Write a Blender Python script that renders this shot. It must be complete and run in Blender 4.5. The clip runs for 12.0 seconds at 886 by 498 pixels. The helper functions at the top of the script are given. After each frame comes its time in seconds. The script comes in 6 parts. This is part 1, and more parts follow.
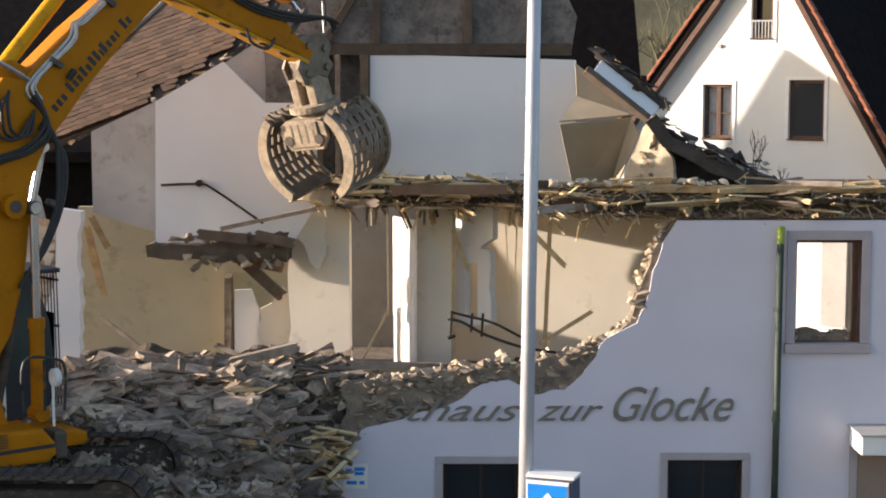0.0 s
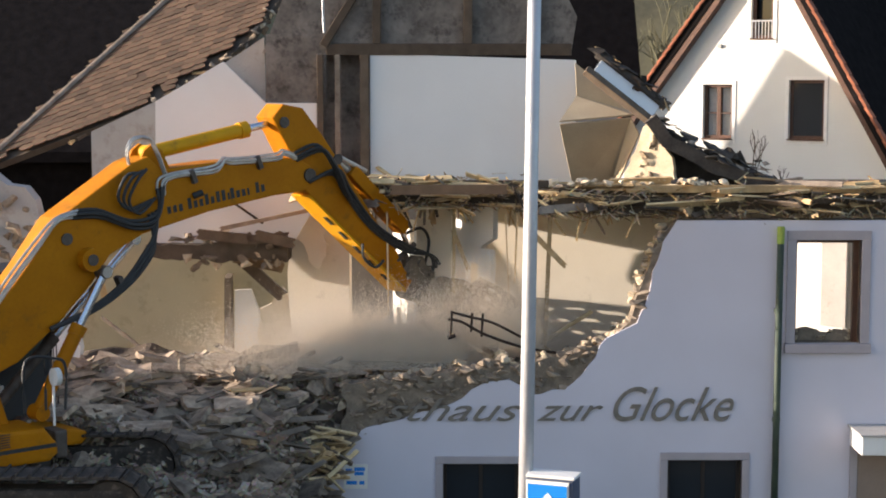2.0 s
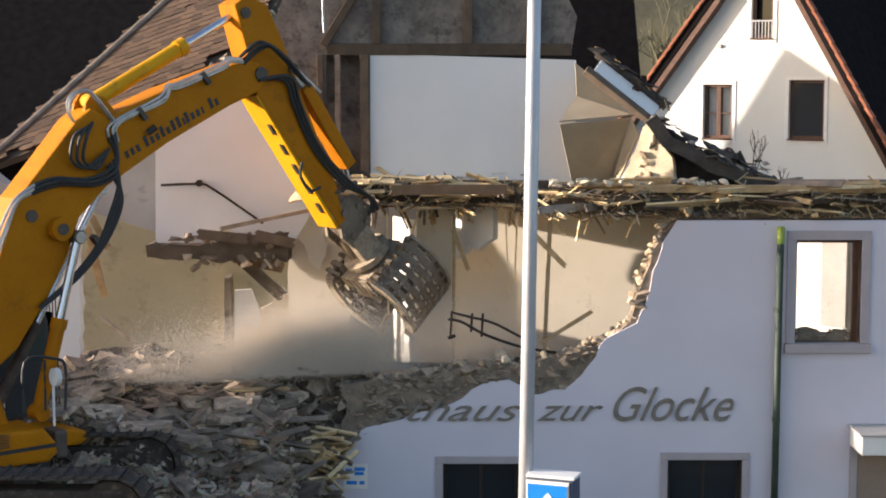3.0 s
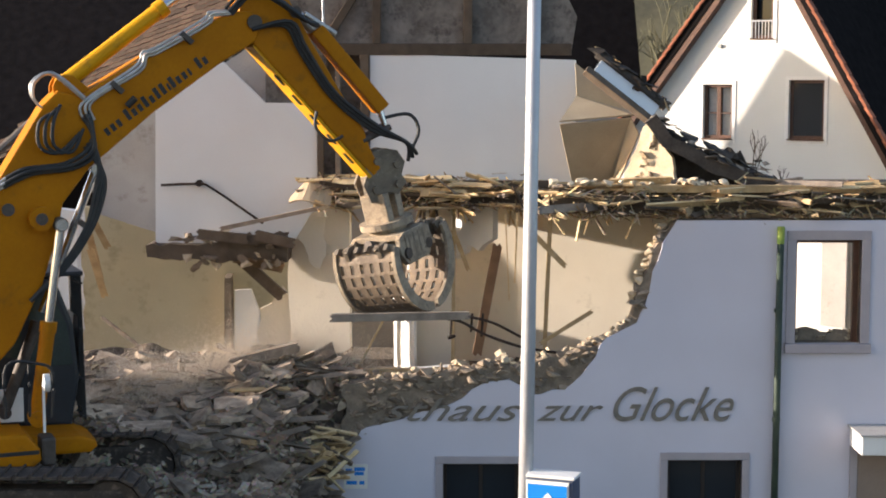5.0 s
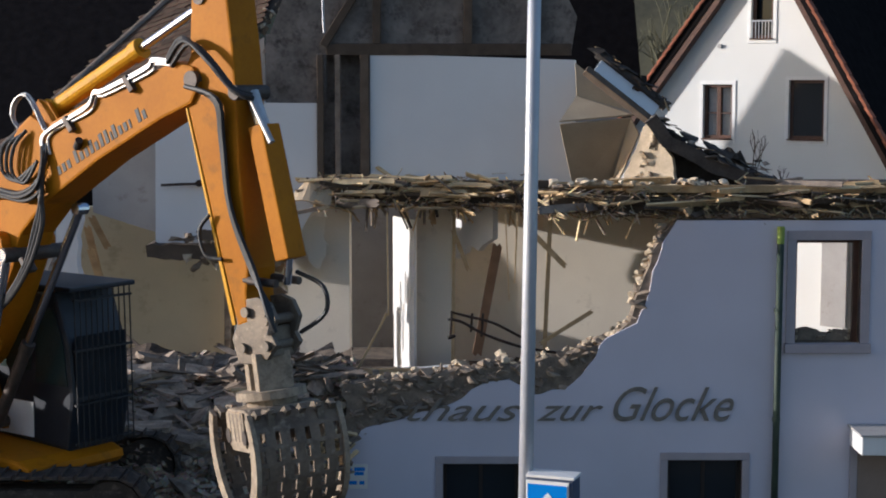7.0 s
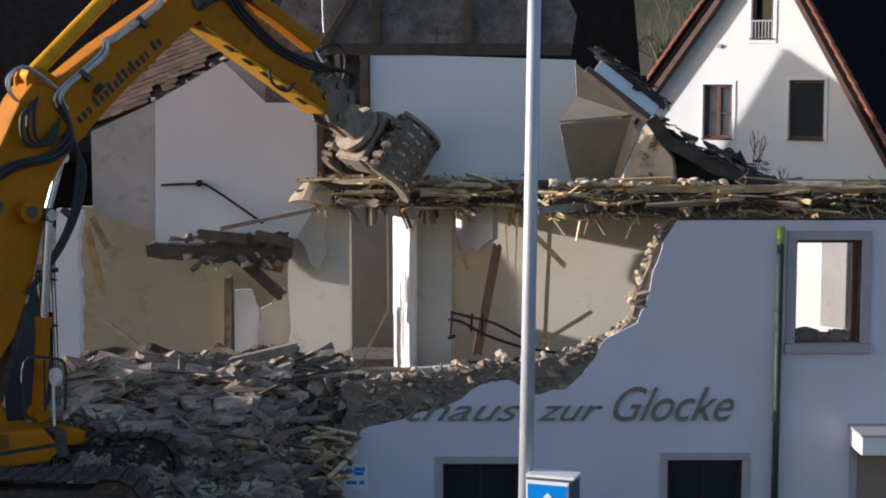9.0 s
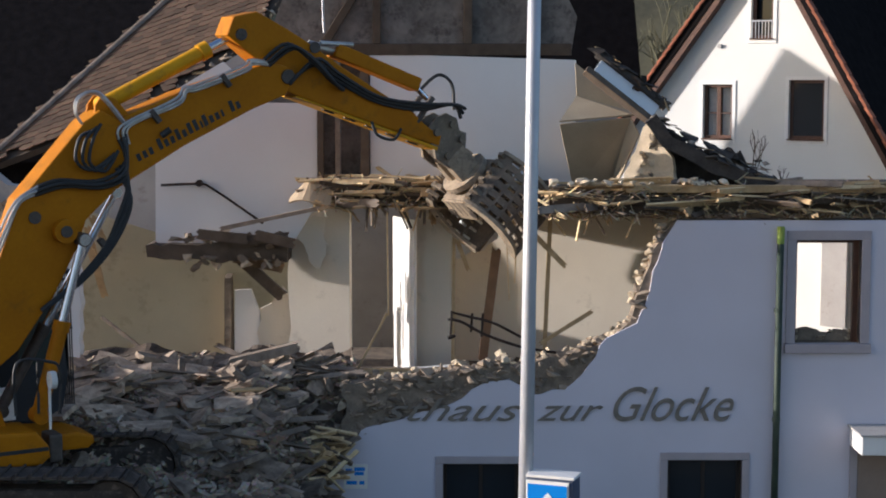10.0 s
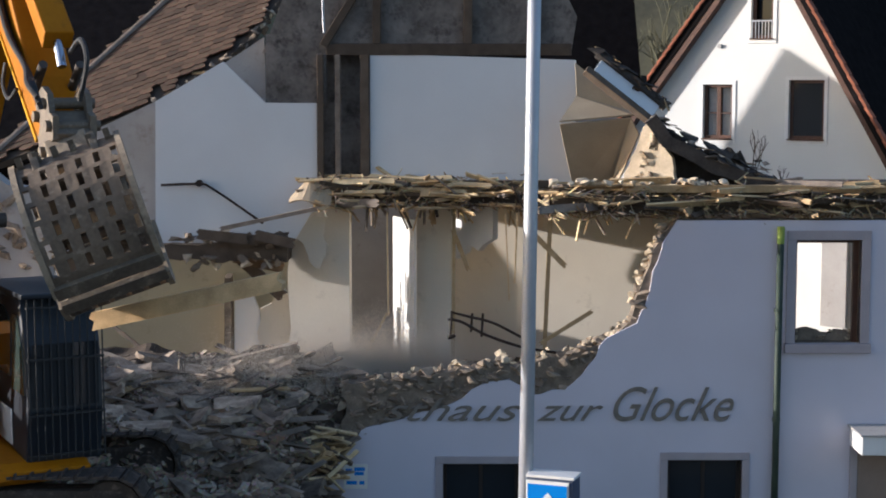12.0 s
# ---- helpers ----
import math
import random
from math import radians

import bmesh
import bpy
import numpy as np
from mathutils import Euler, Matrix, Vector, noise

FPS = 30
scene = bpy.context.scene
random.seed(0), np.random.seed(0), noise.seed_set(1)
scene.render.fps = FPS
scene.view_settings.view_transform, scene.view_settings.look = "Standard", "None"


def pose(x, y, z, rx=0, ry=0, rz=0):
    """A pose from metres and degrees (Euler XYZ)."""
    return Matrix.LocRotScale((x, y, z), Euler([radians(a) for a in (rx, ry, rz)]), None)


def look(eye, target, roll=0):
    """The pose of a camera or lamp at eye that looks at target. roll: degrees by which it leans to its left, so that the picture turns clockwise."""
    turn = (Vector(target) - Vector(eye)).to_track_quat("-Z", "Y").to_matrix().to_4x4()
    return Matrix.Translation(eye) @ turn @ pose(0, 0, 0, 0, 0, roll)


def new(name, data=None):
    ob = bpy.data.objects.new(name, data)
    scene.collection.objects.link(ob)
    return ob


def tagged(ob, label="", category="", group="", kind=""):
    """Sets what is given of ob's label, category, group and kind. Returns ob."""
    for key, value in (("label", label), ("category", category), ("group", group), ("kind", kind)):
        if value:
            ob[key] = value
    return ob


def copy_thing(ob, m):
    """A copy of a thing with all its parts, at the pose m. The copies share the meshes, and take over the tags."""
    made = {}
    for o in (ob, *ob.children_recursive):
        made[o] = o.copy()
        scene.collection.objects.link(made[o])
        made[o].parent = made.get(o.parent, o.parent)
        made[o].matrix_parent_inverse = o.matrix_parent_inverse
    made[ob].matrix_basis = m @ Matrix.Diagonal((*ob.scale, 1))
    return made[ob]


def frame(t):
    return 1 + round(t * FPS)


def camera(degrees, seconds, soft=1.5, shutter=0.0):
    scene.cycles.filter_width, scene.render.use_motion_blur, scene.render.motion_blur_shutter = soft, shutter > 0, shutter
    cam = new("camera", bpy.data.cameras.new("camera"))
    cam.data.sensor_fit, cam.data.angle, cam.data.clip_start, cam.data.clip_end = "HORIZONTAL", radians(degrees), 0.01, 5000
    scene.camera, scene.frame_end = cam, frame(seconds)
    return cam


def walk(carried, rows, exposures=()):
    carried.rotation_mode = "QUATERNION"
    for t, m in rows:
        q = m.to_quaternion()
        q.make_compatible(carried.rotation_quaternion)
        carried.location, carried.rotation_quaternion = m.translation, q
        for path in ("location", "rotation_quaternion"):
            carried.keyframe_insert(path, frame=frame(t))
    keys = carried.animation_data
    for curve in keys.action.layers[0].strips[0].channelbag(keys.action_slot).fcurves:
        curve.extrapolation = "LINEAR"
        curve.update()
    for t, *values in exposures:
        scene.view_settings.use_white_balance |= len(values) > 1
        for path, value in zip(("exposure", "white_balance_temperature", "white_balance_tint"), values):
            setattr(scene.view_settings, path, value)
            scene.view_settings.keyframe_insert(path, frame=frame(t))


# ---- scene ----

# ======== camera: stands still across the street, at a high window ========
cam = camera(30, 12.0, soft=1.9, shutter=0.0)
EYE_POSE = pose(0, -26, 7.4, 84, 0, 0)
EXPOSURES = [(0, 1.2, 6300, 18), (0.5, 1.0, 6250, 18), (1.0, 0.76, 6000, 17), (1.5, 1.08, 6200, 17), (2.5, 1.28, 6300, 18), (5.7, 1.24, 6200, 17), (6.4, 0.86, 5850, 17), (7.0, 0.22, 5400, 16), (9.0, 0.47, 5450, 17), (10.0, 0.55, 5600, 17), (10.5, 0.42, 5350, 15), (11.0, 0.56, 5400, 17), (11.5, 0.5, 5380, 16), (12, 0.57, 5480, 16)]
walk(cam, [(0, EYE_POSE), (12, EYE_POSE)], EXPOSURES)

# ======== light: low winter sun along the street, clear sky ========
SUN_EL, SUN_WAY = 10.0, Vector((1.0, -0.03, 0.0))
world = bpy.data.worlds.new("sky")
scene.world = world
world.use_nodes = True
wn = world.node_tree.nodes
sky = wn.new("ShaderNodeTexSky")
sky.sky_type = "NISHITA"
sky.sun_disc = False
sky.sun_elevation = radians(SUN_EL)
sky.sun_rotation = radians(-91.7)
sky.air_density, sky.dust_density, sky.ozone_density = 1.0, 1.5, 1.0
wn["Background"].inputs[1].default_value = 0.15
world.node_tree.links.new(sky.outputs[0], wn["Background"].inputs[0])
sun = new("sun", bpy.data.lights.new("sun", "SUN"))
sun.data.energy, sun.data.angle, sun.data.color = 5.0, radians(0.6), (1.0, 0.88, 0.70)
sun.matrix_world = look((0, 0, 0), SUN_WAY.normalized() * math.cos(radians(SUN_EL)) + Vector((0, 0, -math.sin(radians(SUN_EL)))))


# ======== materials ========
def mat(name, a, b=None, rough=0.8, metal=0.0, scale=3.0, fine=40.0, bump=0.3, dirt=None, dirt_amount=0.35, per_object=0.0, spec=0.4):
    """Two tones mixed by coarse and fine noise, an optional layer of dirt, and a fine relief."""
    m = bpy.data.materials.new(name)
    m.use_nodes = True
    n, l = m.node_tree.nodes, m.node_tree.links
    p = n["Principled BSDF"]
    p.inputs["Roughness"].default_value, p.inputs["Metallic"].default_value = rough, metal
    p.inputs["Specular IOR Level"].default_value = spec
    tc = n.new("ShaderNodeTexCoord")
    big, small = n.new("ShaderNodeTexNoise"), n.new("ShaderNodeTexNoise")
    for node, s, d in ((big, scale, 4), (small, fine, 6)):
        node.inputs["Scale"].default_value, node.inputs["Detail"].default_value = s, d
        l.new(tc.outputs["Object"], node.inputs["Vector"])
    b = b or tuple(c * 0.75 for c in a)
    add = n.new("ShaderNodeMath")
    add.operation = "MULTIPLY_ADD"
    add.inputs[1].default_value = 0.45
    l.new(small.outputs["Fac"], add.inputs[0])
    l.new(big.outputs["Fac"], add.inputs[2])
    ramp = n.new("ShaderNodeMapRange")
    ramp.inputs["From Min"].default_value, ramp.inputs["From Max"].default_value = 0.5, 0.95
    l.new(add.outputs[0], ramp.inputs["Value"])
    mix = n.new("ShaderNodeMix")
    mix.data_type = "RGBA"
    mix.inputs[6].default_value, mix.inputs[7].default_value = (*a, 1), (*b, 1)
    l.new(ramp.outputs[0], mix.inputs[0])
    out = mix.outputs[2]
    if dirt:
        dn = n.new("ShaderNodeTexNoise")
        dn.inputs["Scale"].default_value, dn.inputs["Detail"].default_value = scale * 1.7, 8
        dn.inputs["Roughness"].default_value = 0.7
        l.new(tc.outputs["Object"], dn.inputs["Vector"])
        dr = n.new("ShaderNodeMapRange")
        dr.inputs["From Min"].default_value, dr.inputs["From Max"].default_value = 0.62 - dirt_amount * 0.3, 0.78 - dirt_amount * 0.2
        l.new(dn.outputs["Fac"], dr.inputs["Value"])
        dm = n.new("ShaderNodeMix")
        dm.data_type = "RGBA"
        dm.inputs[7].default_value = (*dirt, 1)
        l.new(dr.outputs[0], dm.inputs[0])
        l.new(out, dm.inputs[6])
        out = dm.outputs[2]
    if per_object:
        oi = n.new("ShaderNodeObjectInfo")
        hs = n.new("ShaderNodeHueSaturation")
        mr = n.new("ShaderNodeMapRange")
        mr.inputs["To Min"].default_value, mr.inputs["To Max"].default_value = 1 - per_object, 1 + per_object
        l.new(oi.outputs["Random"], mr.inputs["Value"])
        l.new(mr.outputs[0], hs.inputs["Value"])
        l.new(out, hs.inputs["Color"])
        out = hs.outputs[0]
    l.new(out, p.inputs["Base Color"])
    if bump:
        bp = n.new("ShaderNodeBump")
        bp.inputs["Strength"].default_value, bp.inputs["Distance"].default_value = bump, 0.02
        l.new(add.outputs[0], bp.inputs["Height"])
        l.new(bp.outputs[0], p.inputs["Normal"])
    return m


PLASTER = mat("pale_facade_plaster", (0.625, 0.60, 0.665), (0.565, 0.54, 0.595), 0.9, scale=0.6, fine=60, bump=0.12)
TRIM = mat("window_surround_paint", (0.42, 0.37, 0.38), (0.36, 0.32, 0.33), 0.8, scale=3, bump=0.1)
STONE = mat("rubble_stone", (0.33, 0.26, 0.19), (0.18, 0.14, 0.105), 0.95, scale=4, fine=30, bump=0.7, per_object=0.35)
RUBBLE = mat("dusty_rubble", (0.42, 0.335, 0.25), (0.17, 0.13, 0.10), 0.95, scale=4, fine=25, bump=0.9, per_object=0.5)
# pale mortar, its colour raised further for sun on the broken edges
PALESTONE = mat("pale_sunlit_mortar", (0.62, 0.51, 0.36), (0.40, 0.32, 0.22), 0.95, scale=5, fine=30, bump=0.7, per_object=0.3)
MORTAR = mat("mortar_core", (0.27, 0.215, 0.16), (0.12, 0.095, 0.072), 0.95, scale=6, fine=35, bump=1.0)
CREAM = mat("cream_wallpaper", (0.58, 0.53, 0.37), (0.49, 0.45, 0.32), 0.9, scale=1.2, dirt=(0.36, 0.31, 0.20), dirt_amount=0.2, bump=0.15)
BEIGE = mat("beige_wall_paint", (0.76, 0.69, 0.57), (0.68, 0.61, 0.50), 0.9, scale=1.0, dirt=(0.48, 0.42, 0.34), dirt_amount=0.12, bump=0.15)
WHITEWALL = mat("white_wall_paint", (0.74, 0.74, 0.74), (0.68, 0.68, 0.68), 0.9, scale=0.9, bump=0.12)
GREYWALL = mat("grey_bare_plaster", (0.42, 0.40, 0.38), (0.34, 0.32, 0.30), 0.95, scale=1.5, dirt=(0.25, 0.22, 0.19), dirt_amount=0.2, bump=0.3)
# dark brown-grey in two tones, with near-black blotches
DARKWALL = mat("dark_timber_wall", (0.105, 0.092, 0.081), (0.23, 0.20, 0.178), 0.95, scale=2.2, fine=14, bump=0.8, dirt=(0.035, 0.03, 0.027), dirt_amount=0.35)
DARKWOOD = mat("old_dark_timber", (0.07, 0.05, 0.035), (0.12, 0.09, 0.065), 0.9, scale=4, fine=50, bump=0.5, per_object=0.3)
WOOD = mat("broken_raw_wood", (0.56, 0.40, 0.21), (0.36, 0.24, 0.12), 0.85, scale=5, fine=60, bump=0.5, per_object=0.4)
GREYWOOD = mat("weathered_grey_wood", (0.26, 0.21, 0.165), (0.14, 0.11, 0.085), 0.9, scale=5, fine=60, bump=0.5, per_object=0.4)
HARDBOARD = mat("brown_hardboard", (0.47, 0.375, 0.255), (0.37, 0.29, 0.195), 0.85, scale=1.5, bump=0.2)
WHITEPAINT = mat("white_gloss_paint", (0.78, 0.77, 0.74), (0.70, 0.68, 0.64), 0.5, scale=4, bump=0.05)
TILE = mat("old_clay_roof_tile", (0.115, 0.06, 0.037), (0.062, 0.038, 0.026), 0.95, scale=6, fine=40, bump=0.4, dirt=(0.085, 0.075, 0.04), dirt_amount=0.45, per_object=0.35)
TILERED = mat("red_verge_tile", (0.34, 0.11, 0.05), (0.24, 0.08, 0.04), 0.8, scale=6, bump=0.3, per_object=0.25)
# dark roofing, taken near black so its unlit look is in the colour
SLATE = mat("dark_unlit_roofing", (0.014, 0.012, 0.012), (0.008, 0.007, 0.007), 1.0, scale=5, fine=30, bump=0.5, per_object=0.3, spec=0.02)
HOUSEWALL = mat("white_house_render", (0.71, 0.70, 0.66), (0.67, 0.66, 0.62), 0.9, scale=0.8, bump=0.1)
BROWN = mat("brown_window_wood", (0.11, 0.05, 0.03), (0.07, 0.035, 0.022), 0.5, scale=8, bump=0.1)
CURTAIN = mat("white_net_curtain", (0.55, 0.55, 0.52), (0.45, 0.45, 0.43), 0.9, scale=14, bump=0.3)
INSIDE = mat("unlit_room_black", (0.012, 0.012, 0.013), (0.008, 0.008, 0.009), 0.9, bump=0)
COPPER = mat("green_downpipe", (0.04, 0.06, 0.04), (0.026, 0.04, 0.028), 0.65, metal=0.0, scale=5, bump=0.1)
COPPERBRIGHT = mat("bright_yellow_green", (0.33, 0.42, 0.08), (0.25, 0.33, 0.07), 0.7, scale=8)
LETTER = mat("bronze_letter", (0.25, 0.22, 0.185), (0.16, 0.14, 0.12), 0.55, metal=0.25, scale=9, bump=0.1)
STEEL = mat("galvanised_pole", (0.47, 0.485, 0.51), (0.39, 0.40, 0.43), 0.45, metal=0.35, scale=3, bump=0.05)
YELLOW = mat("excavator_yellow", (0.43, 0.16, 0.002), (0.35, 0.123, 0.002), 0.55, scale=1.5, fine=20, bump=0.04, dirt=(0.20, 0.09, 0.012), dirt_amount=0.2, spec=0.1)
YELLOWBRIGHT = mat("cylinder_yellow", (0.62, 0.31, 0.004), (0.54, 0.26, 0.004), 0.45, scale=2, fine=20, bump=0.04, dirt=(0.3, 0.15, 0.02), dirt_amount=0.14, spec=0.15)
BLACK = mat("black_rubber", (0.018, 0.018, 0.019), (0.03, 0.03, 0.03), 0.6, scale=6, bump=0.15)
TRACKSTEEL = mat("dusty_track_steel", (0.055, 0.044, 0.036), (0.03, 0.025, 0.021), 0.9, metal=0.0, scale=5, fine=30, bump=0.4, dirt=(0.16, 0.125, 0.1), dirt_amount=0.3)
CHROME = mat("chrome_rod", (0.55, 0.57, 0.62), (0.48, 0.50, 0.55), 0.25, metal=1.0, bump=0)
PIPE = mat("steel_hydraulic_pipe", (0.50, 0.50, 0.50), (0.35, 0.34, 0.33), 0.4, metal=0.7, scale=6, bump=0.1)
GRAPPLE = mat("worn_grapple_steel", (0.21, 0.17, 0.125), (0.11, 0.09, 0.07), 0.6, metal=0.35, scale=4, fine=25, bump=0.35, dirt=(0.40, 0.34, 0.26), dirt_amount=0.18)
GRAPPLEDARK = mat("dark_greasy_steel", (0.055, 0.045, 0.04), (0.11, 0.09, 0.075), 0.6, metal=0.4, scale=6, fine=30, bump=0.3)
CABPAINT = mat("dark_cab_paint", (0.016, 0.021, 0.030), (0.011, 0.014, 0.02), 0.4, scale=3, bump=0.05)
SIGNBLUE = mat("sign_blue", (0.01, 0.22, 0.70), (0.01, 0.20, 0.62), 0.35, scale=2, bump=0)
SIGNDARK = mat("sign_box_side", (0.06, 0.08, 0.13), (0.05, 0.065, 0.11), 0.5, bump=0)
ASPHALT = mat("asphalt", (0.055, 0.055, 0.057), (0.04, 0.04, 0.042), 0.9, scale=2, fine=80, bump=0.4)
EARTH = mat("wooded_hillside", (0.15, 0.135, 0.08), (0.075, 0.07, 0.045), 1.0, scale=0.35, fine=3, bump=1.0)
DARKFRAME = mat("dark_window_wood", (0.03, 0.02, 0.016), (0.02, 0.015, 0.012), 0.5, scale=8, bump=0.1)
BARK = mat("tree_bark", (0.16, 0.15, 0.09), (0.09, 0.085, 0.05), 0.95, scale=4, bump=0.5)
TWIG = mat("dark_twig", (0.07, 0.055, 0.045), (0.05, 0.04, 0.03), 0.9, scale=4, bump=0.2)
IRON = mat("rusty_black_iron", (0.03, 0.024, 0.022), (0.06, 0.04, 0.03), 0.7, metal=0.5, scale=9, bump=0.2)


def island_mat(name, tones, rough=0.95):
    """Loose pieces in one mesh: each takes its own tone."""
    m = bpy.data.materials.new(name)
    m.use_nodes = True
    n, l = m.node_tree.nodes, m.node_tree.links
    p = n["Principled BSDF"]
    p.inputs["Roughness"].default_value = rough
    p.inputs["Specular IOR Level"].default_value = 0.3
    g, r, x, mx, tc = n.new("ShaderNodeNewGeometry"), n.new("ShaderNodeValToRGB"), n.new("ShaderNodeTexNoise"), n.new("ShaderNodeMix"), n.new("ShaderNodeTexCoord")
    while len(r.color_ramp.elements) < len(tones):
        r.color_ramp.elements.new(0.5)
    for i, c in enumerate(tones):
        r.color_ramp.elements[i].position = i / (len(tones) - 1)
        r.color_ramp.elements[i].color = (*c, 1)
    x.inputs["Scale"].default_value = 22
    l.new(tc.outputs["Object"], x.inputs["Vector"])
    mx.data_type, mx.blend_type = "RGBA", "MULTIPLY"
    mx.inputs[0].default_value = 0.7
    l.new(g.outputs["Random Per Island"], r.inputs[0])
    l.new(r.outputs[0], mx.inputs[6])
    l.new(x.outputs["Color"], mx.inputs[7])
    l.new(mx.outputs[2], p.inputs["Base Color"])
    return m


FINES = island_mat("mixed_fine_rubble", ((0.07, 0.053, 0.04), (0.33, 0.255, 0.185), (0.50, 0.40, 0.30), (0.19, 0.145, 0.11), (0.64, 0.55, 0.43), (0.38, 0.25, 0.16), (0.25, 0.19, 0.145)))
SPLINTER = island_mat("mixed_wood_splinters", ((0.74, 0.57, 0.33), (0.48, 0.33, 0.17), (0.16, 0.11, 0.075), (0.70, 0.60, 0.44), (0.36, 0.26, 0.16)))


def glass_mat():
    m = bpy.data.materials.new("window_glass")
    m.use_nodes = True
    p = m.node_tree.nodes["Principled BSDF"]
    p.inputs["Base Color"].default_value = (0.02, 0.024, 0.028, 1)
    p.inputs["Roughness"].default_value = 0.06
    p.inputs["Specular IOR Level"].default_value = 0.6
    return m


GLASS = glass_mat()
CABGLASS = mat("greenish_cab_glass", (0.05, 0.07, 0.062), (0.025, 0.037, 0.033), 0.08, scale=1.2, bump=0, spec=0.6)
# raw split wood, coloured paler to stand in for sun on it
PALEWOOD = mat("pale_sunlit_wood", (0.68, 0.53, 0.31), (0.48, 0.35, 0.19), 0.85, scale=5, fine=60, bump=0.5, per_object=0.3)
FELT = mat("torn_roof_felt", (0.075, 0.064, 0.056), (0.035, 0.03, 0.027), 0.95, scale=4, fine=25, bump=0.9, per_object=0.45)
SHELLSTEEL = mat("rusty_shell_steel", (0.22, 0.165, 0.115), (0.10, 0.075, 0.055), 0.7, metal=0.15, scale=3, fine=22, bump=0.4, dirt=(0.38, 0.31, 0.23), dirt_amount=0.22)
DUSTYSTEEL = mat("dust_covered_steel", (0.38, 0.305, 0.215), (0.19, 0.15, 0.108), 0.85, metal=0.0, scale=5, fine=28, bump=0.4, dirt=(0.13, 0.10, 0.075), dirt_amount=0.3)


# ======== builders ========
def finish(name, bm, material, parent=None, label="", smooth=False):
    me = bpy.data.meshes.new(name)
    bmesh.ops.recalc_face_normals(bm, faces=bm.faces)
    bm.to_mesh(me)
    bm.free()
    for mt in (material if isinstance(material, (list, tuple)) else (material,)):
        me.materials.append(mt)
    if smooth:
        for poly in me.polygons:
            poly.use_smooth = True
    ob = new(name, me)
    if parent:
        ob.parent = parent
    if label:
        ob["label"] = label
    return ob


def part(name, bm, material, parent, label="", smooth=False):
    return finish(name, bm, material, parent, label, smooth)


def empty(name, m=None):
    ob = new(name)
    ob.empty_display_size = 0.2
    if m:
        ob.matrix_basis = m
    return ob


def add_box(bm, x0, x1, y0, y1, z0, z1, bevel=0.0, m=None):
    r = bmesh.ops.create_cube(bm, size=1.0)
    vs = r["verts"]
    for v in vs:
        v.co = Vector(((x0 + x1) / 2 + v.co.x * (x1 - x0), (y0 + y1) / 2 + v.co.y * (y1 - y0), (z0 + z1) / 2 + v.co.z * (z1 - z0)))
    if bevel:
        es = list({e for v in vs for e in v.link_edges})
        rr = bmesh.ops.bevel(bm, geom=es, offset=bevel, segments=2, affect="EDGES", profile=0.6)
        vs = list({v for f in rr["faces"] for v in f.verts} | {v for v in vs if v.is_valid})
    if m is not None:
        bmesh.ops.transform(bm, matrix=m, verts=vs)
    return vs


def boxed(x0, x1, y0, y1, z0, z1, bevel=0.0):
    bm = bmesh.new()
    add_box(bm, x0, x1, y0, y1, z0, z1, bevel)
    return bm


def add_rod(bm, p, q, r, seg=10, r2=None):
    p, q = Vector(p), Vector(q)
    d = q - p
    m = Matrix.Translation((p + q) / 2) @ d.to_track_quat("Z", "Y").to_matrix().to_4x4()
    bmesh.ops.create_cone(bm, cap_ends=True, segments=seg, radius1=r, radius2=r if r2 is None else r2, depth=d.length, matrix=m)


def add_path(bm, points, r, seg=7):
    """A bent pipe or hose through the points, rounded by a spline."""
    pts = [Vector(p) for p in points]
    fine = []
    for i in range(len(pts) - 1):
        p0, p1, p2, p3 = pts[max(i - 1, 0)], pts[i], pts[i + 1], pts[min(i + 2, len(pts) - 1)]
        for k in range(5):
            t = k / 5
            fine.append(0.5 * ((2 * p1) + (p2 - p0) * t + (2 * p0 - 5 * p1 + 4 * p2 - p3) * t * t + (3 * p1 - p0 - 3 * p2 + p3) * t ** 3))
    fine.append(pts[-1])
    rings = []
    for i, p in enumerate(fine):
        d = (fine[min(i + 1, len(fine) - 1)] - fine[max(i - 1, 0)]).normalized()
        q = d.to_track_quat("Z", "Y")
        rings.append([bm.verts.new(p + q @ Vector((math.cos(a) * r, math.sin(a) * r, 0))) for a in [k * 2 * math.pi / seg for k in range(seg)]])
    for a, b in zip(rings, rings[1:]):
        for k in range(seg):
            bm.faces.new((a[k], a[(k + 1) % seg], b[(k + 1) % seg], b[k]))
    bm.faces.new(rings[0][::-1]), bm.faces.new(rings[-1])


def add_slab(bm, outline, holes, y0, y1):
    """An upright slab from y0 to y1 whose front has the given outline in x and z, with holes right through."""
    front = []
    for loop in [outline] + list(holes):
        vs = [bm.verts.new((x, y0, z)) for x, z in loop]
        front += [bm.edges.new((vs[i], vs[(i + 1) % len(vs)])) for i in range(len(vs))]
    r = bmesh.ops.triangle_fill(bm, use_beauty=True, edges=front)
    faces = [f for f in r["geom"] if isinstance(f, bmesh.types.BMFace)]
    ex = bmesh.ops.extrude_face_region(bm, geom=faces)
    bmesh.ops.translate(bm, vec=(0, y1 - y0, 0), verts=[v for v in ex["geom"] if isinstance(v, bmesh.types.BMVert)])
    return bm


def slab(outline, holes, y0, y1):
    return add_slab(bmesh.new(), outline, holes, y0, y1)


def rect(x0, x1, z0, z1):
    return [(x0, z0), (x1, z0), (x1, z1), (x0, z1)]


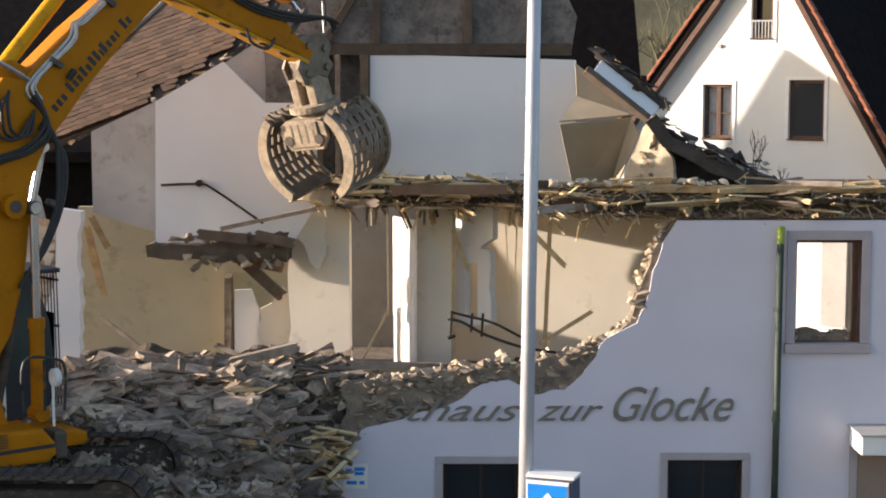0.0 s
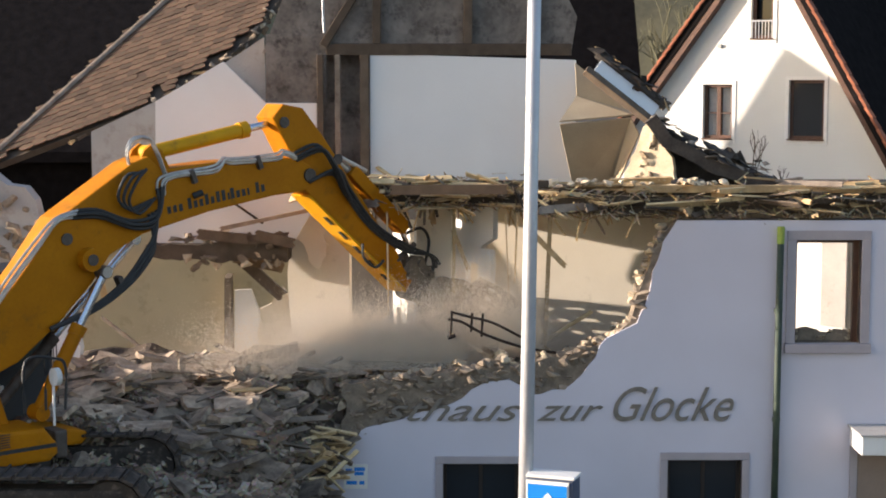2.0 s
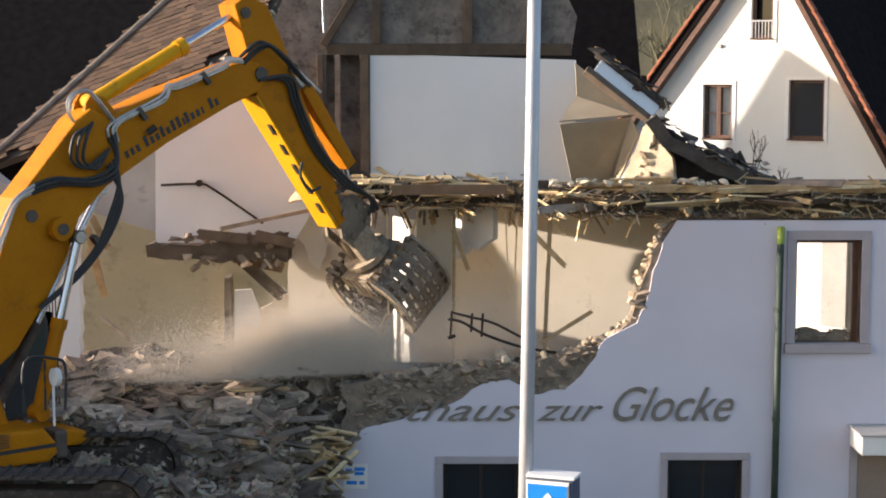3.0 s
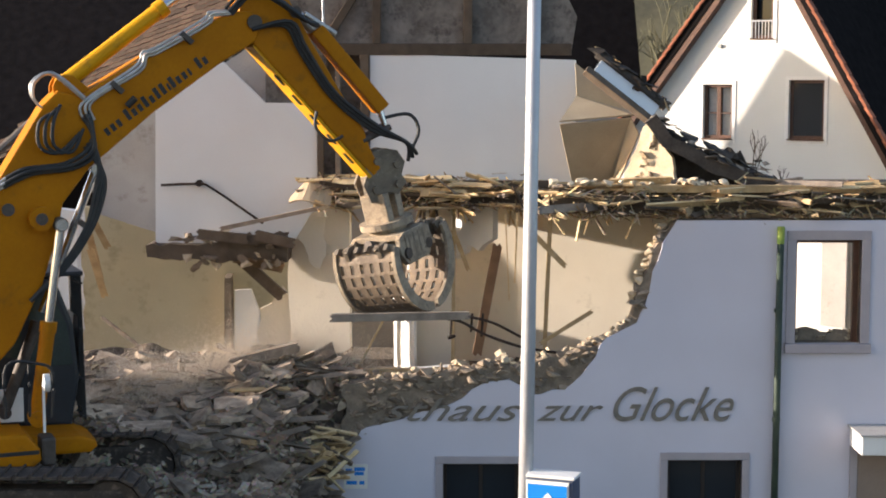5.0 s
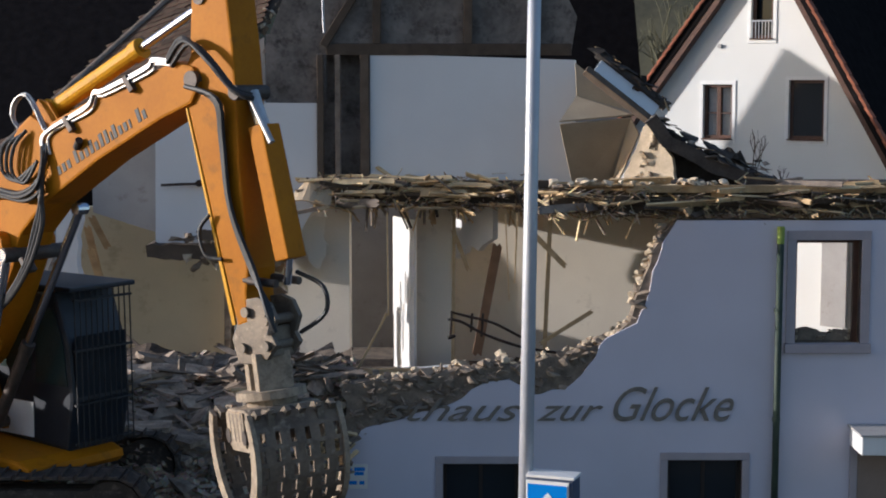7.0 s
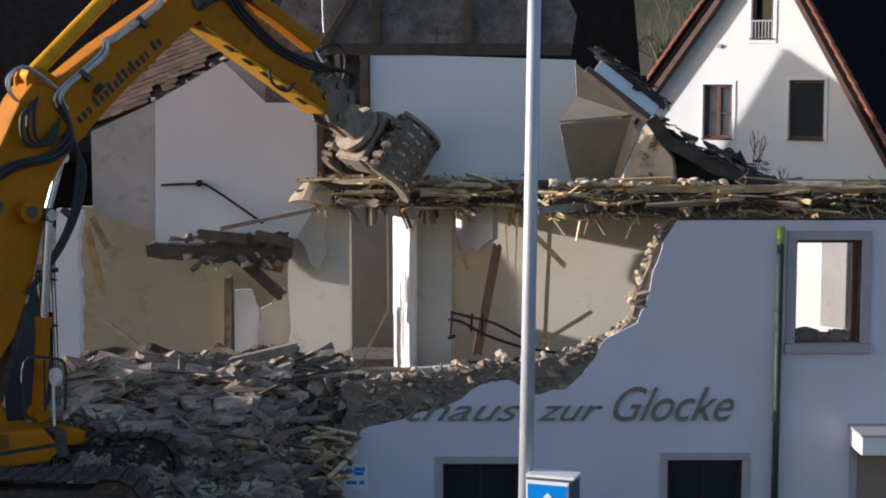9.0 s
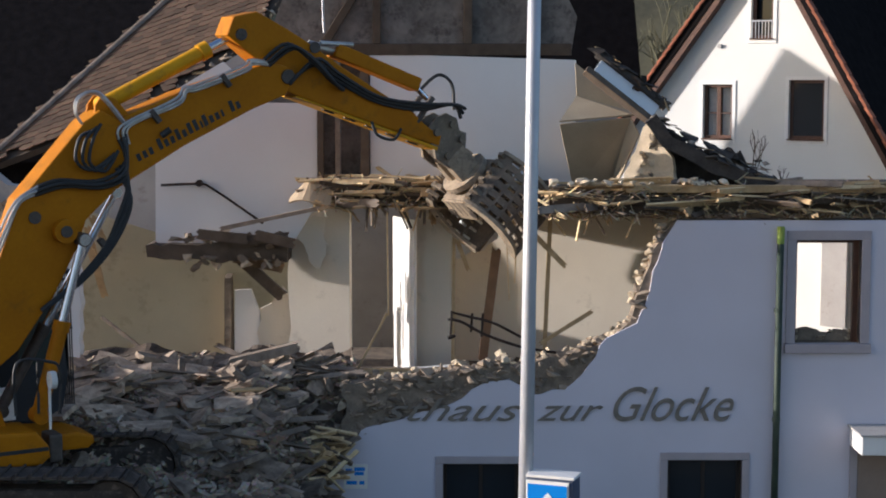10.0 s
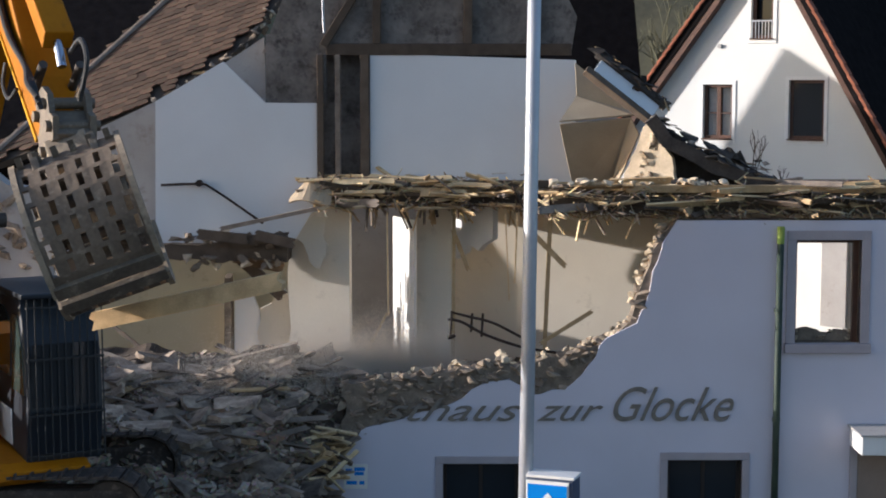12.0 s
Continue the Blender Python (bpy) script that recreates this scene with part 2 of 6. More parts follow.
def jagged(points, step, rough, rnd):
    """A broken edge: the line through the points, cut into short uneven steps."""
    out = []
    for (x0, z0), (x1, z1) in zip(points, points[1:]):
        n = max(1, int(math.hypot(x1 - x0, z1 - z0) / step))
        for i in range(n):
            t = i / n
            out.append((x0 + (x1 - x0) * t + (rnd.uniform(-rough, rough) if i else 0), z0 + (z1 - z0) * t + (rnd.uniform(-rough, rough) if i else 0)))
    out.append(points[-1])
    return out


def side_profile(bm, outline, half, bevel=0.03, y=0.0):
    """A welded box section: the outline in x and z, as wide as twice half."""
    vs = [bm.verts.new((x, y - half, z)) for x, z in outline]
    f = bm.faces.new(vs)
    ex = bmesh.ops.extrude_face_region(bm, geom=[f])
    top = [v for v in ex["geom"] if isinstance(v, bmesh.types.BMVert)]
    bmesh.ops.translate(bm, vec=(0, 2 * half, 0), verts=top)
    if bevel:
        allv = set(vs) | set(top)
        es = [e for e in bm.edges if e.verts[0] in allv and e.verts[1] in allv and (abs(e.verts[0].co.y - e.verts[1].co.y) < 1e-6)]
        bmesh.ops.bevel(bm, geom=es, offset=bevel, segments=2, affect="EDGES", profile=0.6)
    return bm


def chunk_mesh(name, rnd, material, flat=0.7):
    bm = bmesh.new()
    for _ in range(11):
        d = Vector((rnd.gauss(0, 1), rnd.gauss(0, 1), rnd.gauss(0, 1))).normalized() * rnd.uniform(0.38, 0.55)
        bm.verts.new((d.x, d.y, d.z * flat))
    r = bmesh.ops.convex_hull(bm, input=bm.verts)
    bmesh.ops.delete(bm, geom=[g for g in r["geom_interior"] if isinstance(g, bmesh.types.BMVert)], context="VERTS")
    bmesh.ops.recalc_face_normals(bm, faces=bm.faces)
    me = bpy.data.meshes.new(name)
    bm.to_mesh(me)
    bm.free()
    me.materials.append(material)
    return me


def plank_mesh(name, rnd, material, ratio=0.09, thick=0.025):
    """A board of unit length with splintered ends."""
    bm = bmesh.new()
    h = ratio / 2
    outline = [(-0.5, -h), (0.47, -h), (0.5, -h * 0.3), (0.46, 0.0), (0.49, h * 0.6), (0.45, h), (-0.46, h), (-0.5, h * 0.3), (-0.47, 0)]
    outline = [(x + rnd.uniform(-0.015, 0.015), y + rnd.uniform(-0.004, 0.004)) for x, y in outline]
    vs = [bm.verts.new((x, y, -thick / 2)) for x, y in outline]
    f = bm.faces.new(vs)
    ex = bmesh.ops.extrude_face_region(bm, geom=[f])
    bmesh.ops.translate(bm, vec=(0, 0, thick), verts=[v for v in ex["geom"] if isinstance(v, bmesh.types.BMVert)])
    bmesh.ops.recalc_face_normals(bm, faces=bm.faces)
    me = bpy.data.meshes.new(name)
    bm.to_mesh(me)
    bm.free()
    me.materials.append(material)
    return me


def piece(name, me, parent, m):
    ob = new(name, me)
    ob.parent = parent
    ob.matrix_basis = m
    return ob


def smoothstep(a, b, x):
    t = min(1.0, max(0.0, (x - a) / (b - a)))
    return t * t * (3 - 2 * t)


# ======== ground and distance ========
GROUND = -0.9
bm = bmesh.new()
bmesh.ops.create_grid(bm, x_segments=60, y_segments=60, size=400)
bmesh.ops.translate(bm, vec=(0, 0, GROUND), verts=bm.verts)
for v in bm.verts:
    if v.co.y > 40:
        v.co.z += (v.co.y - 40) * 0.42
tagged(finish("ground", bm, ASPHALT), "grey asphalt street and yard", "ground", kind="structure")

bm = bmesh.new()
bmesh.ops.create_grid(bm, x_segments=90, y_segments=40, size=1)
for v in bm.verts:
    x, y = v.co.x * 90, 42 + (v.co.y + 1) * 30
    v.co = Vector((x, y, GROUND + (y - 40) * 0.9 + 2.2 * noise.noise((x * 0.12, y * 0.12, 3)) + 1.0 * noise.noise((x * 0.5, y * 0.5, 8))))
tagged(finish("hillside", bm, EARTH, smooth=True), "wooded brown-green hillside behind the houses", "hillside", kind="structure")


# ======== the half demolished inn ========
rnd = random.Random(5)
plaster_edge = jagged([(3.70, 5.12), (3.48, 4.77), (3.30, 4.14), (3.08, 3.48), (2.60, 3.24), (2.32, 2.80), (1.95, 2.41), (1.41, 2.32), (1.05, 2.57), (0.59, 2.48), (0.14, 2.18), (-0.76, 1.91), (-1.3, 1.77), (-1.58, 1.4), (-1.88, 0.85), (-2.0, 0.4), (-2.02, GROUND)], 0.14, 0.03, rnd)
core_edge = jagged([(3.70, 5.12), (3.40, 4.75), (3.16, 4.1), (2.98, 3.5), (2.55, 3.17), (1.95, 2.92), (1.32, 2.82), (0.59, 2.74), (-0.76, 2.55), (-1.6, 2.5), (-1.55, 2.0), (-1.8, 1.4), (-2.12, 0.8), (-2.2, GROUND)], 0.16, 0.05, rnd)
FRONT_HOLES = [rect(5.59, 6.62, 3.16, 4.81), rect(0.0, 1.22, 0.05, 1.21), rect(3.6, 4.79, 0.05, 1.27)]
bm = slab(core_edge + [(9.6, GROUND), (9.6, 5.12)], FRONT_HOLES, 0.05, 0.45)
wall_front = tagged(finish("wall_front", bm, MORTAR), "broken rubble-stone front wall of the inn", "wall", kind="structure")
bm = slab(plaster_edge + [(9.6, GROUND), (9.6, 5.12)], FRONT_HOLES, 0.0, 0.047)
part("plaster", bm, PLASTER, wall_front, "pale lavender-white facade plaster with a torn edge")

# single stones where the plaster has come off
pale = [chunk_mesh("stone", random.Random(240 + i), PALESTONE, 0.75) for i in range(8)]
chunks = [chunk_mesh("stone", random.Random(40 + i), STONE, 0.75) for i in range(8)]


def edge_height(edge, x):
    best = None
    for (x0, z0), (x1, z1) in zip(edge, edge[1:]):
        if min(x0, x1) <= x <= max(x0, x1) and abs(x1 - x0) > 1e-6:
            z = z0 + (z1 - z0) * (x - x0) / (x1 - x0)
            best = z if best is None else max(best, z)
    return best


rnd = random.Random(11)
for i in range(225):
    x = rnd.uniform(-1.75, 3.55) if i < 120 else rnd.uniform(-1.75, 0.9)
    lo, hi = edge_height(plaster_edge, x), edge_height(core_edge, x)
    if lo is None or hi is None or hi < lo + 0.03:
        continue
    z = rnd.uniform(lo + 0.02, hi + 0.06)
    s = rnd.uniform(0.12, 0.30)
    piece("stone", chunks[i % 8], wall_front, Matrix.LocRotScale((x, rnd.uniform(0.06, 0.14), z), Euler((rnd.uniform(-.5, .5), rnd.uniform(-.4, .4), rnd.uniform(0, 6))), (s * 1.2, s, s * 0.8)))
for i in range(70):
    t = i / 70 * (len(core_edge) * 0.42)
    x, z = core_edge[int(t)]
    s = rnd.uniform(0.12, 0.24)
    piece("stone", pale[i % 8], wall_front, Matrix.LocRotScale((x + rnd.uniform(-.08, .05), rnd.uniform(0.1, 0.4), z + rnd.uniform(-.06, .06)), Euler((rnd.uniform(-.5, .5), rnd.uniform(-.4, .4), rnd.uniform(0, 6))), (s, s, s * 0.8)))


def surround(name, x0, x1, z0, z1, w, parent_label, sill):
    win = tagged(empty(name, pose((x0 + x1) / 2, 0, z0)), parent_label, "window", kind="structure")
    h, a = z1 - z0, (x1 - x0) / 2
    part("lintel", boxed(-a - w, a + w, -0.03, 0.1, h, h + w, 0.008), TRIM, win)
    part("jamb", boxed(-a - w, -a, -0.03, 0.1, 0, h - 0.002, 0.008), TRIM, win)
    part("jamb", boxed(a, a + w, -0.03, 0.1, 0, h - 0.002, 0.008), TRIM, win)
    part("sill", boxed(-a - w - 0.02, a + w + 0.02, -0.09 if sill else -0.03, 0.2, -w, -0.002, 0.01), TRIM, win)
    return win, a, h


win, a, h = surround("window_1", 5.59, 6.62, 3.16, 4.81, 0.15, "empty upper window opening with grey-mauve surround", True)
part("window_frame", boxed(-a, -a + 0.05, 0.16, 0.24, 0, h, 0.005), BROWN, win)
part("window_frame", boxed(a - 0.09, a, 0.16, 0.24, 0, h, 0.005), BROWN, win)
part("window_frame", boxed(-a + 0.05, a - 0.09, 0.16, 0.24, h - 0.06, h, 0.005), BROWN, win)
for nm, x0, x1, z1 in (("window_2", 0.0, 1.22, 1.21), ("window_3", 3.6, 4.79, 1.27)):
    win, a, h = surround(nm, x0, x1, 0.05, z1, 0.12, "dark ground floor window with grey-mauve surround", False)
    for sx in (-1, 1):
        part("window_frame", boxed(min(sx * a, sx * (a - 0.06)), max(sx * a, sx * (a - 0.06)), 0.16, 0.22, 0, h, 0.004), DARKFRAME, win)
    part("window_frame", boxed(-a, a, 0.165, 0.215, h - 0.06, h, 0.004), DARKFRAME, win)
    part("window_frame", boxed(-0.03, 0.03, 0.165, 0.215, 0, h - 0.06, 0.004), DARKFRAME, win)
    part("pane", boxed(-a + 0.06, -0.03, 0.18, 0.19, 0, h - 0.06), GLASS, win)
    part("pane", boxed(0.03, a - 0.06, 0.18, 0.19, 0, h - 0.06), GLASS, win)

# rooms of the upper floor
FLOOR = 2.1
tagged(finish("floor", boxed(-7.0, 9.6, 0.452, 6.0, FLOOR - 0.3, FLOOR, 0.0), MORTAR), "broken upper floor slab", "floor", kind="structure")
REAR = 4.5
rear = tagged(finish("wall_rear", slab([(0, FLOOR), (0, 5.2), (10.2, 5.2), (10.2, FLOOR)], [rect(6.45, 8.2, 2.5, 4.75)], 0, 0.2), BEIGE), "beige painted rear wall of the upper room", "wall", kind="structure")
rear.matrix_basis = pose(-0.5, REAR + 0.25, 0, 0, 0, -14)
tagged(finish("wall_room", slab([(-6.75, FLOOR), (-6.75, 4.98), (-2.8, 4.98), (-2.8, FLOOR)], [], REAR, REAR + 0.2), CREAM), "cream papered back wall of an opened room", "wall", kind="structure")
rnd = random.Random(8)
PIER = 3.0
tagged(finish("wall_pier", slab(jagged([(-2.72, FLOOR), (-2.72, 4.15), (-2.67, 4.55), (-2.5, 4.9), (-2.2, 5.02)], 0.2, 0.03, rnd) + [(-1.625, 5.1), (-1.625, FLOOR)], [], -0.09, 0.09), BEIGE), "pale partition wall with torn upper corner", "wall", kind="structure").matrix_basis = Matrix.Translation((-2.2, PIER + 0.1, 0)) @ pose(0, 0, 0, 0, 0, -9) @ Matrix.Translation((2.2, 0, 0))
flap = tagged(finish("plaster_flap", slab(jagged([(-2.55, 4.95), (-2.62, 4.62), (-2.42, 4.42), (-2.36, 4.18), (-2.16, 4.02), (-2.0, 4.45), (-2.1, 4.6), (-2.0, 4.95)], 0.07, 0.035, random.Random(33)), [], 2.76, 2.785), BEIGE), "pale plaster flap hanging off the torn partition", "plaster")
tagged(finish("wall_niche", slab([(-0.46, FLOOR), (-0.46, 5.2), (0.17, 5.2), (0.17, FLOOR)], [], -0.1, 0.1), BEIGE), "beige partition wall beside the doorway", "wall", kind="structure").matrix_basis = Matrix.Translation((-0.14, PIER + 0.4, 0)) @ pose(0, 0, 0, 0, 0, -10) @ Matrix.Translation((0.14, 0, 0))
tagged(finish("wall_dark_passage", boxed(-2.8, -0.5, 6.5, 6.7, 1.2, 5.2), GREYWALL), "dim grey wall at the end of the passage", "wall", kind="structure")
tagged(finish("wall_partition", slab(jagged([(4.0, FLOOR), (4.02, 2.9), (4.05, 3.3), (4.12, 3.7)], 0.15, 0.05, rnd) + [(4.45, 3.75), (4.45, FLOOR)], [], -0.06, 0.06), MORTAR), "broken end of a partition wall", "wall", kind="structure").matrix_basis = pose(-3.95, 0, 0, 0, 0, 90)
tagged(finish("wall_white_stub", slab([(-3.82, FLOOR), (-3.8, 3.5), (-3.5, 3.52), (-3.35, 3.1), (-3.3, FLOOR)], [], 3.9, 4.0), WHITEWALL), "white plaster stub beside the broken partition", "wall", kind="structure")
tagged(finish("wall_beige_stub", slab(jagged([(-3.4, FLOOR), (-3.3, 3.2), (-3.1, 3.3), (-2.9, 3.6), (-2.75, 3.4)], 0.15, 0.04, rnd) + [(-2.72, FLOOR)], [], 3.6, 3.75), BEIGE), "low torn beige wall stub", "wall", kind="structure")
tagged(finish("wall_end", slab(jagged([(-6.1, FLOOR - 0.2), (-6.02, 3.6), (-6.08, 4.4), (-6.0, 5.15)], 0.15, 0.04, rnd) + [(-6.4, 5.2), (-6.45, 4.0), (-6.65, 3.5), (-6.7, FLOOR - 0.2)], [], 1.3, 1.6), WHITEWALL), "white plastered stump of the end wall", "wall", kind="structure")
door = tagged(empty("door_1", pose(-0.69, PIER + 0.45, FLOOR + 0.01, 0, 0, -64)), "white painted door leaf standing open", "door", kind="structure")
part("door_leaf", boxed(-0.46, 0.46, -0.022, 0.022, 0, 2.75, 0.006), WHITEPAINT, door)
for z0, z1 in ((0.2, 1.05), (1.25, 2.55)):
    part("panel", boxed(-0.33, 0.33, -0.032, -0.023, z0, z1, 0.006), WHITEPAINT, door)
lit_m = pose(0.55, PIER + 0.35, 0, 0, 0, -52)
lit = tagged(finish("wall_lit_stub", slab(jagged([(-0.62, 4.2), (-0.6, 4.75), (-0.4, 5.1)], 0.12, 0.03, rnd) + [(0.6, 5.15)] + jagged([(0.6, 4.55), (0.2, 4.3), (-0.1, 4.38), (-0.45, 4.1)], 0.12, 0.05, rnd), [], -0.06, 0.06), WHITEWALL), "white plaster remains of a wall by the niche", "wall", kind="structure")
lit.matrix_basis = lit_m
# attic floor: boards on joists, torn open at the front
attic_floor = tagged(finish("attic_floor", boxed(1.7, 9.6, 0.35, 5.6, 5.2, 5.42), DARKWOOD), "torn attic floor of dark boards on joists", "floor", kind="structure")
part("torn_end", slab(jagged([(-1.95, 5.22), (-1.85, 5.40)], 0.1, 0.03, rnd) + [(1.696, 5.40), (1.696, 5.22)], [], 2.2, 5.6), DARKWOOD, attic_floor)
landing = tagged(finish("landing", slab(jagged([(-5.1, 4.5), (-5.08, 4.3), (-4.4, 4.26), (-3.9, 4.2), (-3.3, 4.28), (-2.68, 4.2)], 0.12, 0.035, rnd) + jagged([(-2.66, 4.6), (-3.2, 4.68), (-3.7, 4.6), (-4.2, 4.5), (-5.1, 4.5)], 0.12, 0.03, rnd)[:-1], [], 2.2, 3.1), DARKWOOD), "broken edge of a dark timber landing", "floor", kind="structure")
for i in range(44):
    q = rnd.uniform(0.08, 0.24)
    piece("lump", (chunks if i % 3 else pale)[i % 8], landing, Matrix.LocRotScale((rnd.uniform(-4.6, -2.7), rnd.uniform(2.1, 2.35), rnd.choice((4.25, 4.6)) + rnd.gauss(0, 0.06)), Euler((rnd.uniform(-1, 1), rnd.uniform(-1, 1), rnd.uniform(0, 6))), (q * 1.6, q, q * 0.8)))

# attic walls
AY = 2.5
tagged(finish("wall_attic_stair", slab([(-4.98, 4.51), (-4.94, 6.95), (-3.77, 7.63), (-3.05, 6.93), (-2.17, 6.92), (-2.17, 5.2), (-2.6, 4.51)], [], AY, AY + 0.12), WHITEWALL), "white painted attic stair wall cut by the roof slope", "wall", kind="structure")
tagged(finish("wall_attic_left", slab([(-6.16, 5.0), (-6.16, 6.42), (-4.9, 7.0), (-4.9, 4.6)], [], AY + 0.5, AY + 0.6), GREYWALL), "grey plaster wall under the roof slope", "wall", kind="structure")
tagged(finish("wall_attic_upper", slab([(-3.95, 6.9), (-3.95, 7.5), (-3.1, 8.05), (-3.05, 6.5)], [], AY + 0.3, AY + 0.4), GREYWALL), "grey plaster gusset below the rafters", "wall", kind="structure")
tagged(finish("wall_attic_white", slab([(-1.25, 5.42), (-1.25, 7.77), (2.28, 7.66), (2.28, 5.42)], [], AY, AY + 0.12), WHITEWALL), "plain white painted attic room wall", "wall", kind="structure")
tagged(finish("wall_attic_dark", slab([(-3.05, 6.93), (-3.04, 8.1), (-2.0, 8.1), (-2.0, 6.93)], [], AY + 0.05, AY + 0.2), DARKWALL), "dark brown wall panel in the attic", "wall", kind="structure")
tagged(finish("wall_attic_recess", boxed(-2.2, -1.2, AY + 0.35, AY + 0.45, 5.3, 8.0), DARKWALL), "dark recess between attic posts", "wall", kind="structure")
gable = tagged(finish("wall_gable", slab([(-3.1, 7.78), (-2.75, 8.7), (-1.5, 10.6), (1.2, 10.6), (2.3, 8.4), (2.2, 7.78)], [], AY + 0.1, AY + 0.3), DARKWALL), "dark half-timbered gable wall", "wall", kind="structure")
for x0, x1, z0, z1 in ((-2.0, 2.2, 7.74, 7.94), (-1.2, -1.06, 7.94, 10), (0.35, 0.5, 7.94, 10), (1.5, 1.64, 7.94, 9.6)):
    part("beam", boxed(x0, x1, AY - 0.02, AY + 0.12, z0, z1, 0.012), DARKWOOD, gable)
bm = bmesh.new()
add_box(bm, -0.07, 0.07, -0.06, 0.06, 0, 1.3, 0.01, pose(-2.05, AY + 0.02, 7.9, 0, 32, 0))
part("brace", bm, DARKWOOD, gable)
for i, (x0, x1) in enumerate(((-2.16, -2.05), (-1.85, -1.76), (-1.42, -1.27))):
    post = finish("post", boxed(x0, x1, AY - 0.06, AY + 0.1, 5.42, 7.75, 0.01), DARKWOOD if i != 1 else GREYWOOD)
    tagged(post, "dark upright attic timber post", "post", group="attic posts")
tagged(finish("hanging_cable", (lambda b: (add_path(b, [(-2.0, 1.9, 9.4), (-2.01, 1.9, 8.7), (-1.99, 1.9, 8.1)], 0.02), b)[1])(bmesh.new()), STEEL), "pale cable hanging before the gable", "cable")


# sloping attic ceiling at the verge, torn open
torn_scraps = [chunk_mesh("tile_scrap", random.Random(400 + i), (FELT, FELT, DARKWOOD, WOOD, FELT, TILE)[i], 0.5) for i in range(6)]


def sloped_panels():
    def sheet(name, pts, material, label, category, thick, kind=""):
        bm = bmesh.new()
        bm.faces.new([bm.verts.new(p) for p in pts])
        bmesh.ops.triangulate(bm, faces=bm.faces)
        ob = tagged(finish(name, bm, material), label, category, kind=kind) if label else finish(name, bm, material)
        ob.modifiers.new("thick", "SOLIDIFY").thickness = thick
        return ob

    sheet("sloped_ceiling", [(2.25, 2.35, 7.6), (2.27, 2.25, 7.03), (1.93, 1.5, 6.62), (3.14, 1.75, 6.72), (3.36, 2.3, 6.72)], HARDBOARD, "beige attic ceiling boards folded at the verge", "ceiling", 0.03, "structure")
    sheet("ceiling_board", [(1.93, 1.5, 6.6), (2.24, 2.3, 5.43), (3.0, 2.42, 5.43), (3.14, 1.75, 6.7)], HARDBOARD, "beige ceiling board folded down to the attic floor", "board", 0.03)
    sheet("ceiling_flap", [(3.15, 1.74, 6.69), (3.28, 1.6, 6.42), (2.98, 1.9, 5.62), (2.9, 2.1, 5.62)], HARDBOARD, "torn flap of ceiling board hanging from the fold", "board", 0.025)
    bm = bmesh.new()
    m = pose(3.06, 1.75, 7.16, 0, 38, 0) @ pose(0, 0, 0, 52, 0, 0)
    add_box(bm, -0.63, 0.62, -0.16, 0.16, -0.02, 0.02, 0.008, m)
    roof = tagged(finish("rafter_panel", bm, WHITEWALL), "white boarded soffit on a torn rafter", "soffit")
    for y, w in ((-0.23, 0.06), (0.23, 0.065)):
        bm = bmesh.new()
        add_box(bm, -0.75, 0.72, y - w, y + w, -0.05, 0.09, 0.01, m)
        part("rafter", bm, DARKWOOD if y < 0 else FELT, roof)
    rr = random.Random(8)
    for i in range(26):
        t = rr.random()
        q = m @ Vector((-0.8 + 1.55 * t, 0.25 + rr.gauss(0, 0.05), 0.08 + rr.uniform(-0.03, 0.06)))
        sz = rr.uniform(0.1, 0.26)
        piece("tile_scrap", torn_scraps[i % 6], roof, Matrix.LocRotScale(q, Euler((rr.uniform(-1, 1), 0.66 + rr.uniform(-.6, .6), rr.uniform(-1, 1))), (sz * 1.5, sz * 0.8, sz * 0.5)))


sloped_panels()


# ======== roofs ========
def tile_mesh():
    bm = bmesh.new()
    lo = [bm.verts.new((x, y, 0.0)) for x, y in [(-0.09, 0.03), (-0.05, 0.0), (0.05, 0.0), (0.09, 0.03), (0.09, 0.3), (-0.09, 0.3)]]
    f = bm.faces.new(lo)
    ex = bmesh.ops.extrude_face_region(bm, geom=[f])
    bmesh.ops.translate(bm, vec=(0, 0, 0.022), verts=[v for v in ex["geom"] if isinstance(v, bmesh.types.BMVert)])
    bmesh.ops.recalc_face_normals(bm, faces=bm.faces)
    me = bpy.data.meshes.new("roof_tile")
    bm.to_mesh(me)
    bm.free()
    me.materials.append(TILE)
    return me


